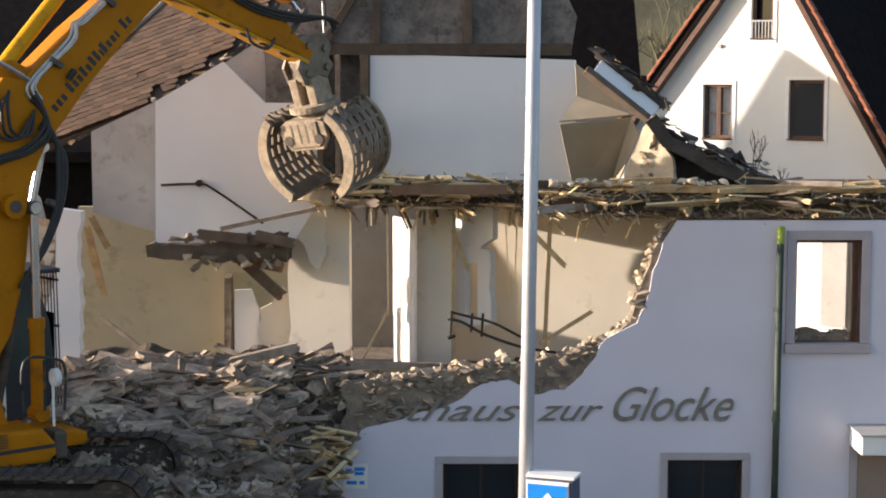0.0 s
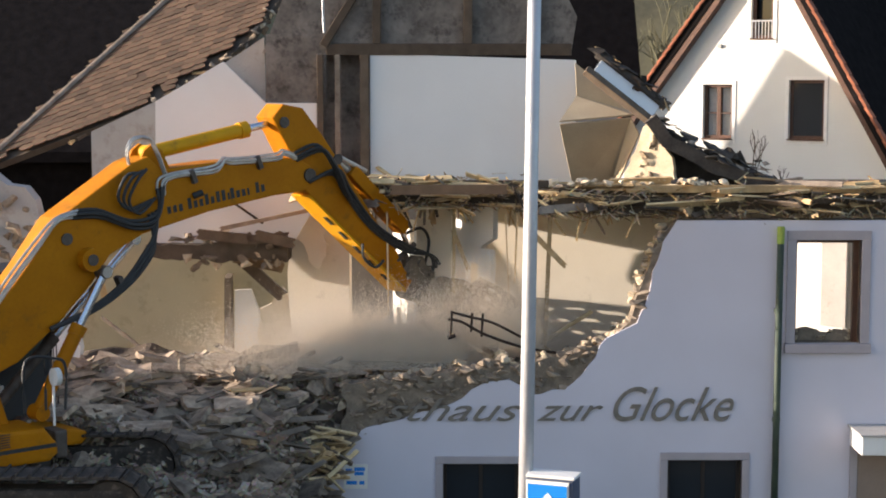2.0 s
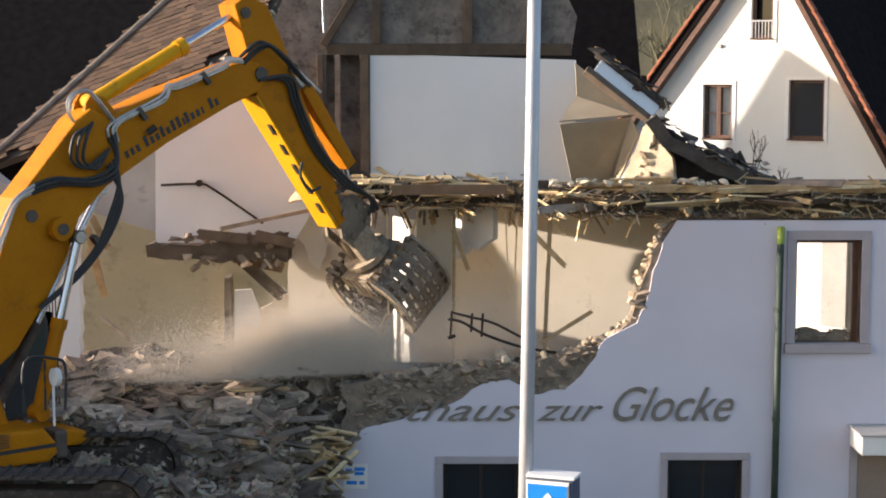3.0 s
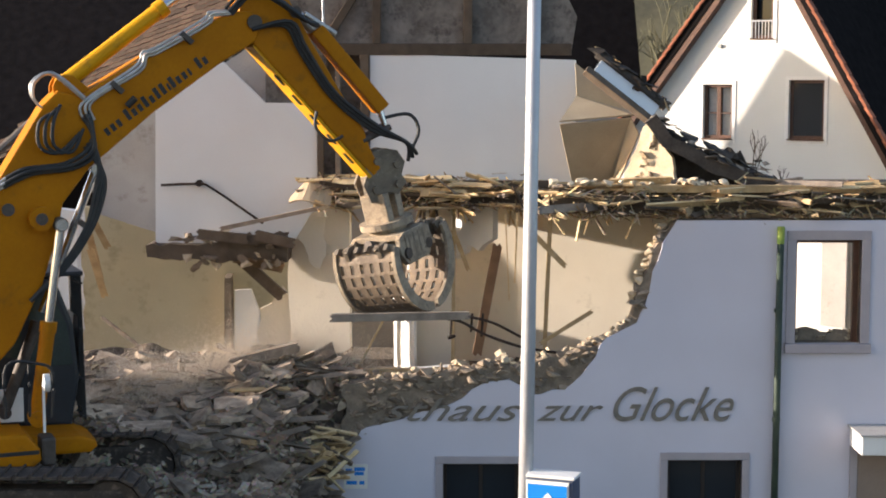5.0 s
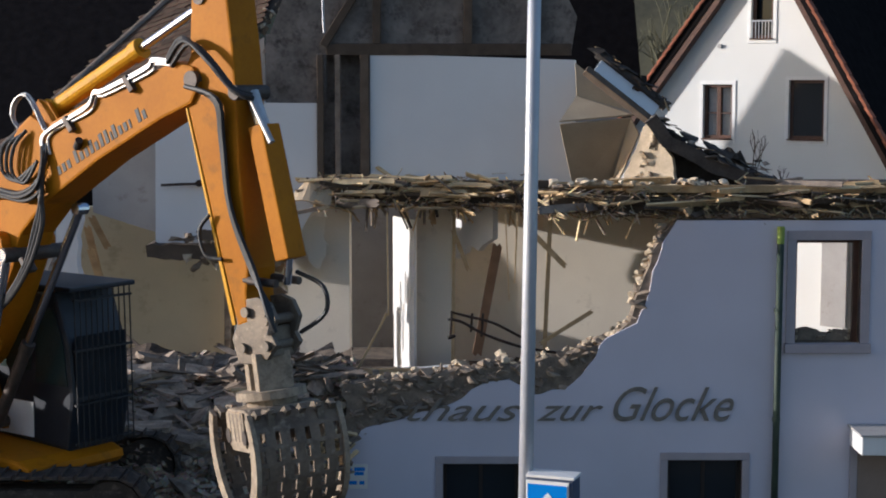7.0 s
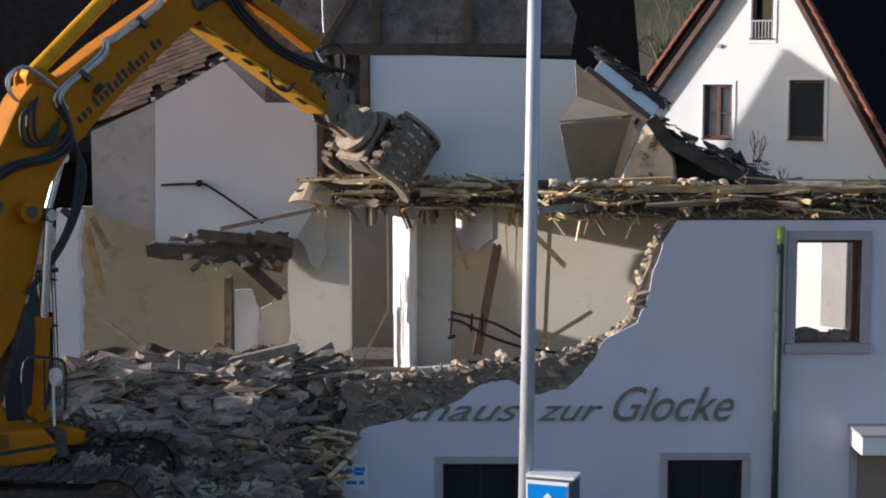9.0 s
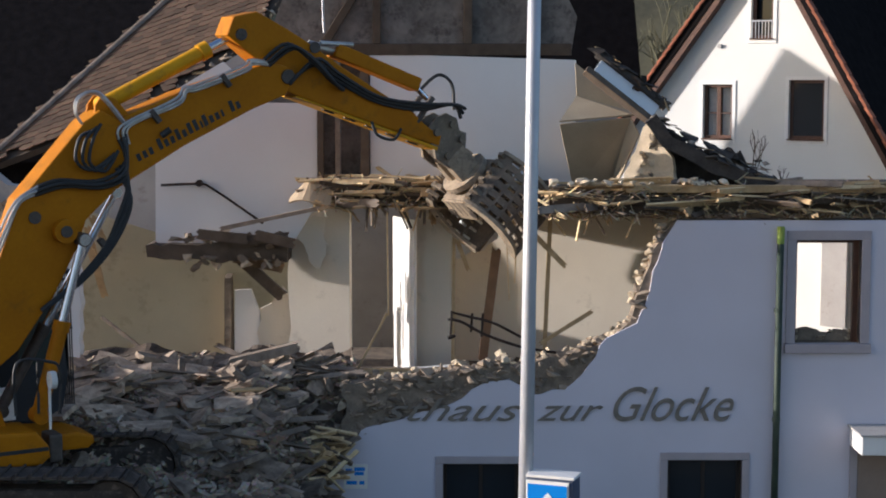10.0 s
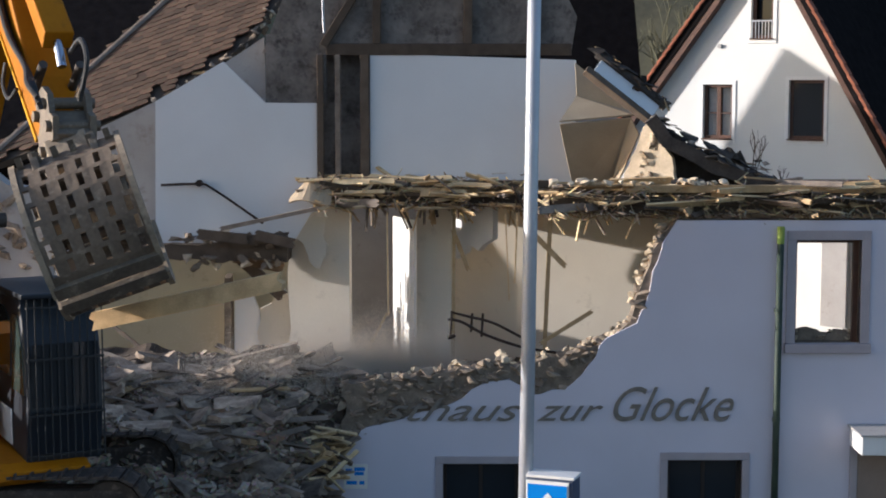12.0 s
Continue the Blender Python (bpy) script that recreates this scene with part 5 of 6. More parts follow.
def build_stick():
    bm = side_profile(bmesh.new(), STICK_SIDE, 0.24, 0.03)
    stick = part("stick", bm, YELLOW, excavator)
    for x, z in ((-0.907, 0.36), (0.32, 0.58)):
        b = bmesh.new()
        add_rod(b, (x, -0.27, z), (x, 0.27, z), 0.09, 14)
        part("pin", b, GRAPPLEDARK, stick)
    b = side_profile(bmesh.new(), [(0.25, -0.225), (2.93, -0.215), (2.93, -0.27), (0.25, -0.25)], 0.25, 0)
    part("wear_plate", b, YELLOWBRIGHT, stick, "bright yellow lower plate")
    for i in range(5):
        part("plate_mark", boxed(0.8 + i * 0.4, 1.0 + i * 0.4, -0.17, -0.09, -0.279 + i * -0.003, -0.262 + i * -0.003), BLACK, stick)
    # grapple cylinder beside the stick, in its box guard
    b = bmesh.new()
    add_box(b, 0.75, 2.35, -0.16, 0.16, -0.1, 0.12, 0.02, pose(0, 0, 0.70, 0, 1.5, 0))
    part("cylinder_guard", b, YELLOW, stick)
    b = bmesh.new()
    add_rod(b, (0.33, 0, 0.62), (0.9, 0, 0.70), 0.085, 14)
    add_rod(b, (0.45, -0.12, 0.7), (1.0, -0.12, 0.86), 0.04, 10)
    part("cylinder_head", b, PIPE, stick)
    b = bmesh.new()
    add_rod(b, (2.3, 0, 0.64), (2.62, 0, 0.5), 0.05, 12)
    part("cylinder_rod", b, CHROME, stick)
    for y in (-0.2, 0.2):
        b = bmesh.new()
        add_rod(b, (2.45, y, 0.05), (2.6, y, 0.52), 0.05, 10)
        part("link", b, GRAPPLEDARK, stick)
    for k in range(3):
        b = bmesh.new()
        y = -0.27 - 0.03 * k
        add_path(b, [(0.05, y, -0.1), (0.35, y - 0.04, 0.3 + 0.05 * k), (0.8, y, 0.22 + 0.05 * k), (1.6, y, 0.12 + 0.04 * k), (2.4, y, 0.25 + 0.05 * k), (2.9, y - 0.1, 0.5), (3.15, y - 0.05, 0.35 + 0.08 * k)], 0.03)
        part("hose", b, BLACK, stick)
    b = bmesh.new()
    add_path(b, [(1.6, -0.3, -0.2), (1.75, -0.34, -0.38), (2.05, -0.34, -0.36), (2.15, -0.3, -0.15)], 0.025)
    part("hose", b, BLACK, stick)
    b = bmesh.new()
    add_path(b, [(2.5, 0.1, 0.6), (2.75, 0.1, 0.95), (3.05, 0.1, 0.9), (3.2, 0.05, 0.5)], 0.028)
    part("hose", b, BLACK, stick)
    return stick


stick = build_stick()


def cylinder(name, length, r, rod_r, barrel, material):
    b = bmesh.new()
    add_rod(b, (0, 0, 0), (barrel, 0, 0), r, 18)
    add_rod(b, (barrel - 0.12, 0, 0), (barrel + 0.03, 0, 0), r * 1.18, 18)
    add_rod(b, (0, -0.14, 0), (0, 0.14, 0), r * 1.1, 14)
    cyl = part(name, b, material, excavator, smooth=False)
    b = bmesh.new()
    add_rod(b, (-length, 0, 0), (0, 0, 0), rod_r, 14)
    add_rod(b, (0, -0.09, 0), (0, 0.09, 0), rod_r * 1.3, 14)
    rod = part(name + "_rod", b, CHROME, excavator, "chromed piston rod")
    return cyl, rod


stick_cyl, stick_rod = cylinder("stick_cylinder", 1.6, 0.115, 0.06, 1.80, YELLOWBRIGHT)
lift_a, lift_a_rod = cylinder("lift_cylinder", 1.6, 0.105, 0.065, 1.35, YELLOW)
lift_b, lift_b_rod = cylinder("lift_cylinder", 2.2, 0.085, 0.06, 1.35, GRAPPLEDARK)


def build_coupler():
    """Quick coupler under the stick's pin; local -z points along the hanging grapple."""
    bm = bmesh.new()
    for y in (-0.2, 0.2):
        side_profile(bm, [(-0.2, 0.14), (0.18, 0.16), (0.36, 0.08), (0.44, -0.12), (0.34, -0.3), (0.4, -0.42), (0.22, -0.58), (0.06, -0.5), (0.0, -0.62), (-0.24, -0.6), (-0.3, -0.3), (-0.2, -0.15)], 0.035, 0.01, y)
    add_box(bm, -0.2, 0.28, -0.2, 0.2, -0.56, -0.2, 0.03)
    coup = part("coupler", bm, GRAPPLE, excavator, "worn quick coupler plates")
    for x, z in ((0.0, 0.0), (0.3, -0.12), (-0.12, -0.42), (0.26, -0.42)):
        b = bmesh.new()
        add_rod(b, (x, -0.29, z), (x, 0.29, z), 0.06, 14)
        part("pin", b, GRAPPLE, coup)
    return coup


coupler = build_coupler()


def build_grapple_body():
    bm = bmesh.new()
    add_box(bm, -0.24, -0.08, -0.22, 0.22, -0.78, -0.3, 0.02)
    add_box(bm, 0.08, 0.24, -0.22, 0.22, -0.78, -0.3, 0.02)
    add_rod(bm, (0, 0, -0.84), (0, 0, -0.74), 0.42, 26)
    add_rod(bm, (0, 0, -0.95), (0, 0, -0.84), 0.3, 20)
    for y in (-0.42, 0.42):
        side_profile(bm, [(-0.44, -0.98), (-0.3, -0.92), (0.3, -0.92), (0.44, -0.98), (0.46, -1.22), (0.32, -1.42), (-0.32, -1.42), (-0.46, -1.22)], 0.04, 0.012, y)
    add_box(bm, -0.36, 0.36, -0.42, 0.42, -1.02, -0.92, 0.02)
    add_box(bm, -0.14, 0.14, -0.40, 0.40, -1.35, -1.02, 0.03)
    body = part("grapple_body", bm, DUSTYSTEEL, excavator, "dust-covered steel grapple head")
    for y in (-0.475, 0.475):
        for x in (-0.2, -0.06, 0.08, 0.22):
            part("rib", boxed(x - 0.022, x + 0.022, y - 0.016, y + 0.016, -1.3, -0.97, 0.005), GRAPPLE, body)
        part("cover_plate", boxed(-0.3, 0.3, y - 0.012, y + 0.012, -1.36, -0.95, 0.006), DUSTYSTEEL, body, "pale dusty cover plate")
    for sx in (-1, 1):
        b = bmesh.new()
        add_rod(b, (sx * 0.2, 0.0, -1.12), (sx * 0.62, 0.0, -0.98), 0.07, 12)
        part("jaw_cylinder", b, GRAPPLEDARK, body)
    for sx in (-1, 1):
        b = bmesh.new()
        add_rod(b, (sx * 0.3, -0.5, -1.24), (sx * 0.3, 0.5, -1.24), 0.085, 16)
        part("pin", b, GRAPPLEDARK, body)
    return body


grapple_body = build_grapple_body()


def build_shell():
    """One half shell; its hinge lies at the origin, along y, its mouth towards -x, below."""
    cx, cz, r, half = -0.3, -0.12, 0.82, 0.54

    def arc(a, rr):
        return cx + rr * math.cos(a), cz + rr * math.sin(a)

    a0, a1, rows, cols = radians(24), radians(-88), 8, 6
    bm = bmesh.new()
    for i in range(rows):
        for j in range(cols):
            b0, b1 = a0 + (a1 - a0) * i / rows, a0 + (a1 - a0) * (i + 1) / rows
            y0, y1 = -half + 2 * half * j / cols, -half + 2 * half * (j + 1) / cols
            solid = i in (0, rows - 1)
            def at(s, t):
                a = b0 + (b1 - b0) * s
                x, z = arc(a, r)
                return bm.verts.new((x, y0 + (y1 - y0) * t, z))
            o = [at(0, 0), at(1, 0), at(1, 1), at(0, 1)]
            if solid:
                bm.faces.new(o)
                continue
            sh = 0.08 if i % 2 else -0.08
            h = [at(0.13, 0.34 + sh), at(0.87, 0.34 + sh), at(0.87, 0.68 + sh), at(0.13, 0.68 + sh)]
            for k in range(4):
                bm.faces.new((o[k], o[(k + 1) % 4], h[(k + 1) % 4], h[k]))
    bmesh.ops.remove_doubles(bm, verts=bm.verts, dist=0.001)
    shell = part("grapple_shell", bm, SHELLSTEEL, excavator, "perforated half-round grapple shell")
    shell.modifiers.new("thick", "SOLIDIFY").thickness = 0.035
    for y in (-half, half):
        b = bmesh.new()
        n = 12
        outer = [arc(a0 + (a1 - a0) * k / n, r + 0.03) for k in range(n + 1)]
        inner = [arc(a0 + (a1 - a0) * k / n, r - (0.10 + 0.06 * math.sin(k / n * 3.14))) for k in range(n + 1)]
        side_profile(b, outer + inner[::-1], 0.03, 0.0, y)
        part("side_blade", b, DUSTYSTEEL, shell)
    # arms from the hinge to the shell back
    for y in (-0.3, 0.3):
        b = bmesh.new()
        side_profile(b, [(-0.08, 0.08), (0.1, 0.1), (0.34, 0.28), (0.56, 0.24), (0.5, 0.05), (0.2, -0.1), (-0.06, -0.09)], 0.04, 0.01, y)
        part("shell_arm", b, GRAPPLE, shell)
    part("cutting_edge", boxed(cx - 0.01, cx + 0.16, -half, half, cz - r - 0.03, cz - r + 0.03, 0.01), GRAPPLE, shell)
    for j in range(6):
        y = -half + 0.09 + j * 0.18
        b = bmesh.new()
        side_profile(b, [(0.3, 0.22), (0.5, 0.27), (0.58, 0.2), (0.5, 0.16), (0.34, 0.12)], 0.03, 0.0, y)
        part("comb_tooth", b, GRAPPLE, shell)
    return shell


shell_a = build_shell()
shell_b = copy_thing(shell_a, pose(0, 0, 0))


# ======== loose timber and torn remains ========
def board_between(name, p, q, w, t, material, label, category, group="", parent=None):
    """A splintered board or post from p to q, w wide and t thick."""
    p, q = Vector(p), Vector(q)
    rn = random.Random(int(abs(p.x * 100)) + int(abs(q.z * 37)))
    bm = bmesh.new()
    L = (q - p).length
    outline = [(0, -w / 2), (L - 0.03, -w / 2), (L, -w * 0.15), (L - 0.05, w * 0.1), (L - 0.01, w / 2), (0.04, w / 2), (0.0, w * 0.2), (0.05, 0.0)]
    vs = [bm.verts.new((x, -t / 2, z + rn.uniform(-.004, .004))) for x, z in outline]
    f = bm.faces.new(vs)
    ex = bmesh.ops.extrude_face_region(bm, geom=[f])
    bmesh.ops.translate(bm, vec=(0, t, 0), verts=[v for v in ex["geom"] if isinstance(v, bmesh.types.BMVert)])
    ob = finish(name, bm, material, parent)
    x = (q - p).normalized()
    y = Vector((0, 1, 0))
    z = x.cross(y).normalized()
    ob.matrix_basis = Matrix.Translation(p) @ Matrix((x, z.cross(x), z)).transposed().to_4x4()
    if label:
        tagged(ob, label, category, group)
    return ob


board_between("post", (1.83, 2.0, 5.2), (1.72, 2.0, 2.2), 0.07, 0.07, PALEWOOD, "thin raw timber post still standing in the room", "post")
board_between("post", (0.2, 2.75, 5.2), (0.17, 2.75, 2.15), 0.06, 0.06, PALEWOOD, "thin raw timber post still standing in the room", "post")
for p, q, w in (((1.52, 1.5, 4.75), (2.07, 1.5, 4.2), 0.09), ((1.6, 1.2, 2.95), (2.5, 1.3, 3.5), 0.07), ((0.17, 2.6, 4.75), (0.45, 2.6, 4.0), 0.08), ((1.25, 1.6, 5.1), (1.2, 1.6, 3.9), 0.03), ((1.05, 1.7, 5.1), (1.12, 1.7, 3.6), 0.025), ((-0.95, 1.9, 5.1), (-0.93, 1.9, 3.3), 0.03), ((-1.5, 2.2, 2.3), (-0.95, 2.2, 3.35), 0.04)):
    board_between("hanging_lath", p, q, w, 0.03, PALEWOOD, "broken pale lath hanging in the opened room", "lath", "hanging laths")
board_between("landing_beam", (-3.8, 1.95, 4.80), (-2.1, 1.95, 5.16), 0.07, 0.1, GREYWOOD, "long weathered beam lying over the landing", "beam")
board_between("fallen_stick", (-6.15, 3.4, 3.1), (-5.2, 3.2, 2.4), 0.06, 0.06, GREYWOOD, "grey stick leaning on the room wall", "stick")
board_between("fallen_slab", (-3.5, 0.7, 2.72), (-2.35, 0.8, 2.98), 0.15, 0.25, GREYWOOD, "grey broken slab on top of the heap", "slab")
board_between("diagonal_beam", (-3.8, 3.3, 4.32), (-2.85, 3.3, 3.45), 0.2, 0.14, DARKWOOD, "dark broken stair beam hanging askew", "beam")
board_between("brown_board", (-3.7, 3.2, 4.3), (-2.8, 3.2, 4.1), 0.42, 0.03, mat("brown_stained_board", (0.20, 0.13, 0.075), (0.13, 0.085, 0.05), 0.8, scale=4), "brown stained board under the landing", "board")
for i, (p, q) in enumerate((((-4.2, 2.0, 4.72), (-3.3, 2.0, 4.62)), ((-3.6, 2.05, 4.58), (-2.6, 2.0, 4.66)), ((-3.2, 1.9, 4.72), (-2.5, 1.9, 4.55)))):
    board_between("torn_felt", p, q, 0.17, 0.08, DARKWOOD, "dark torn roofing strip on the landing", "felt", "felt strips")
for i, (p, q) in enumerate((((-6.42, 3.7, 4.7), (-6.2, 3.7, 3.7)), ((-6.35, 3.6, 4.3), (-6.1, 3.6, 3.4)), ((-6.3, 3.5, 4.9), (-6.0, 3.5, 4.3)))):
    board_between("torn_lath", p, q, 0.12, 0.05, WOOD, "splintered brown lath on the end wall", "lath", "torn laths")


def curled_sheet():
    bm = bmesh.new()
    pr = None
    for i in range(7):
        t = i / 6
        x = -2.62 + 0.72 * t
        low = 5.26 + 0.05 * math.sin(t * 5)
        high = 5.34 + 0.36 * min(1, t * 2.2) - 0.06 * t
        c = [bm.verts.new((x, 1.95 - 0.12 * math.sin(t * 3), low)), bm.verts.new((x + 0.02, 2.1, high))]
        if pr:
            bm.faces.new((pr[0], c[0], c[1], pr[1]))
        pr = c
    ob = tagged(finish("curled_ceiling_sheet", bm, HARDBOARD), "curled beige ceiling sheet at the torn floor end", "sheet")
    ob.modifiers.new("thick", "SOLIDIFY").thickness = 0.03


curled_sheet()
bm = slab(jagged([(-0.6, 0), (-0.42, 0.6), (-0.05, 1.3)], 0.12, 0.04, random.Random(4)) + jagged([(0.1, 1.2), (0.24, 0.72), (0.36, 0.36), (0.5, 0.0)], 0.1, 0.06, random.Random(5)), [], -0.05, 0.05)
cream_bit = tagged(finish("wall_verge_stub", bm, PALESTONE), "pale torn plaster end of the attic wall", "wall", kind="structure")
cream_bit.matrix_basis = pose(3.5, 1.35, 5.44, 0, 0, -32)
rn = random.Random(91)
for i in range(34):
    t, q = rn.random(), rn.uniform(0.07, 0.2)
    piece("lump", (pale if i % 3 else chunks)[i % 8], cream_bit, Matrix.LocRotScale((-0.45 + 0.5 * t + rn.uniform(0, 0.4) * (1 - t), rn.uniform(-0.1, -0.03), 1.15 * t), Euler((rn.uniform(-1, 1), rn.uniform(-1, 1), rn.uniform(0, 6))), (q, q * 0.6, q * 1.5)))
# dark rubble wall of the torn-off neighbour end
bm = slab(jagged([(-9.5, GROUND), (-9.4, 5.9), (-7.6, 5.75), (-6.9, 5.3), (-6.6, 4.7), (-6.65, 3.8)], 0.25, 0.08, random.Random(14)) + [(-6.7, GROUND)], [], 1.9, 2.3)
party = tagged(finish("wall_party", bm, GREYWALL), "grey stained stump of the party wall", "wall", kind="structure")
rn = random.Random(77)
for i in range(60):
    t = rn.random()
    x, z = -7.9 + 1.4 * t, rn.uniform(3.4, 5.7 - t * 0.9)
    s_ = rn.uniform(0.12, 0.3)
    piece("stone", chunks[i % 8], party, Matrix.LocRotScale((x, 1.88, z), Euler((rn.uniform(-.5, .5), rn.uniform(-.5, .5), rn.uniform(0, 6))), (s_ * 1.3, s_ * 0.7, s_)))

# pieces that move
leaning_timber = board_between("leaning_timber", (0, 0, 0), (2.0, 0, 0), 0.16, 0.12, mat("reddish_timber", (0.26, 0.15, 0.085), (0.19, 0.11, 0.06), 0.85, scale=5, fine=50), "reddish timber that comes down into the room", "timber")
plank_a = board_between("carried_plank", (-1.05, 0, 0), (1.05, 0, 0), 0.12, 0.1, GREYWOOD, "grey plank carried in the grapple", "plank")
plank_b = board_between("carried_beam", (-1.08, 0, 0), (1.08, 0, 0), 0.19, 0.13, WOOD, "pale splintered beam lifted by the grapple", "beam")
plank_a.data.transform(Matrix.Translation((-1.05, 0, 0)))
plank_b.data.transform(Matrix.Translation((-1.08, 0, 0)))
bm = slab(jagged([(-0.5, -0.75), (-0.5, 0.6)], 0.2, 0.04, random.Random(6)) + jagged([(-0.42, 0.75), (0.45, 0.72), (0.5, -0.6)], 0.2, 0.04, random.Random(9)), [rect(-0.22, 0.12, -0.55, 0.45)], -0.06, 0.06)
falling_wall = tagged(finish("falling_wall_piece", bm, WHITEWALL), "white plaster wall piece with a small opening", "wall piece")


# dust raised by the grapple: fine grains, thick near the floor and thinning outwards
def dust_cloud(seed, count, spread, label):
    rn = np.random.default_rng(seed)
    lumps = rn.normal(0, 0.75, (9, 3)) * spread
    size = rn.uniform(0.35, 0.75, 9)
    pick = rn.integers(0, 9, count)
    mid = lumps[pick] + rn.normal(0, 1, (count, 3)) * spread * size[pick][:, None]
    mid[:, 2] = np.abs(mid[:, 2]) + 0.12
    grain = np.array([(1, 1, 1), (-1, -1, 1), (-1, 1, -1), (1, -1, -1)]) * 0.0031
    co = (mid[:, None, :] + grain[None] * rn.uniform(0.6, 1.3, (count, 1, 1)) + rn.normal(0, 0.001, (count, 4, 3))).reshape(-1, 3)
    base = np.arange(count)[:, None] * 4
    tri = np.concatenate([base + np.array(q) for q in ((0, 1, 2), (0, 3, 1), (0, 2, 3), (1, 3, 2))])
    me = bpy.data.meshes.new("dust_cloud")
    me.from_pydata(co.tolist(), [], tri.tolist())
    me.materials.append(DUST)
    return tagged(new("dust_cloud", me), label, "dust", kind="stuff")


DUST = mat("plaster_dust", (0.74, 0.66, 0.55), (0.68, 0.60, 0.50), 1.0, scale=3, bump=0)
dust_floor = dust_cloud(1, 420000, np.array((1.0, 0.3, 0.6)), "pale plaster dust hanging over the rubble")
dust_side = dust_cloud(2, 110000, np.array((0.6, 0.3, 0.6)), "thin pale plaster dust drifting by the wall")

# ======== joint angles over time (degrees) ========
SLEW = [(0.0, 39.7), (0.2, 32.6), (0.5, 32.3), (1.0, 15.0), (1.2, 20.6), (1.5, 43.4), (2.0, 41.4), (2.5, 41.2), (3.0, 40.8), (3.2, 40.3), (4.8, 23.4), (5.0, 22.3), (5.5, 23.3), (6.0, 21.1), (6.3, 19.1), (6.5, -13.1), (6.8, -35.9), (7.0, -37.0), (7.2, -31.6), (8.8, 33.2), (9.0, 40.6), (9.2, 32.7), (9.5, 29.8), (10.0, 31.2), (10.5, 38.9), (11.0, 42.0), (11.3, 18.8), (11.5, -16.1), (11.8, -55.0), (12.0, -62.0)]
BOOM = [(0.0, 60.0), (0.2, 40.7), (0.5, 31.3), (1.0, 35.6), (1.2, 45.9), (1.5, 36.2), (2.0, 22.1), (2.5, 40.7), (3.0, 39.3), (3.2, 31.9), (4.8, 41.6), (5.0, 48.7), (5.5, 40.7), (6.0, 52.6), (6.3, 58.2), (6.5, 54.8), (6.8, 33.0), (7.0, 38.4), (7.2, 38.4), (8.8, 54.8), (9.0, 53.5), (9.2, 44.5), (9.5, 36.9), (10.0, 38.8), (10.5, 38.2), (11.0, 42.0), (11.3, 55.4), (11.5, 53.8), (11.8, 53.0), (12.0, 56.0)]
STICK = [(0.0, -21.4), (0.2, -49.8), (0.5, -47.0), (1.0, -47.6), (1.2, -55.1), (1.5, -52.5), (2.0, -40.3), (2.5, -61.9), (3.0, -54.0), (3.2, -50.4), (4.8, -55.3), (5.0, -47.2), (5.5, -54.6), (6.0, -52.5), (6.3, -65.4), (6.5, -70.9), (6.8, -81.6), (7.0, -73.7), (7.2, -84.5), (8.8, -45.4), (9.0, -30.7), (9.2, -13.9), (9.5, -7.8), (10.0, -18.6), (10.5, -33.3), (11.0, -41.7), (11.3, -53.4), (11.5, -57.5), (11.8, -70.0), (12.0, -37.0)]
HANG = [(0.0, -73.6), (0.2, -44.4), (0.5, -43.1), (1.0, -46.9), (1.2, -45.7), (1.5, -45.7), (2.0, -30.0), (2.5, -56.2), (3.0, -47.6), (3.2, -40.4), (4.8, -77.8), (5.0, -76.3), (5.5, -75.6), (6.0, -67.7), (6.3, -67.2), (6.5, -68.2), (6.8, -97.8), (7.0, -81.0), (7.2, -88.7), (8.8, -48.4), (9.0, -34.7), (9.2, -6.0), (9.5, -42.7), (10.0, -45.1), (10.5, -49.5), (11.0, -49.3), (11.3, -55.6), (11.5, -69.0), (11.8, -47.0), (12.0, -42.0)]
YAW = [(0.0, -71.7), (0.2, -67.6), (0.5, -72.3), (1.0, -63.0), (1.2, -66.6), (1.5, -93.4), (2.0, -91.4), (2.5, -89.2), (3.0, -90.8), (3.2, -94.3), (4.8, -144.4), (5.0, -143.3), (5.5, -145.3), (6.0, -83.1), (6.3, -59.1), (6.5, -6.9), (6.8, -24.1), (7.0, -28.0), (7.2, -80.4), (8.8, -89.2), (9.0, -94.6), (9.2, -90.7), (9.5, -87.8), (10.0, -89.2), (10.5, -78.9), (11.0, -70.0), (11.3, -44.8), (11.5, -33.9), (11.8, -35.0), (12.0, -26.0)]
SPREAD = [(0.0, 27), (0.2, 34), (1.0, 34), (1.2, 32), (1.5, 26), (2.0, 16), (2.5, 14), (3.0, 26), (3.2, 30), (4.8, 2), (6.3, 3), (6.5, 4), (7.0, 9), (7.2, 6), (8.8, 6), (9.0, 8), (9.2, 34), (10.0, 32), (10.5, 18), (11.0, 12), (11.3, 12), (11.5, 4), (12.0, 3)]


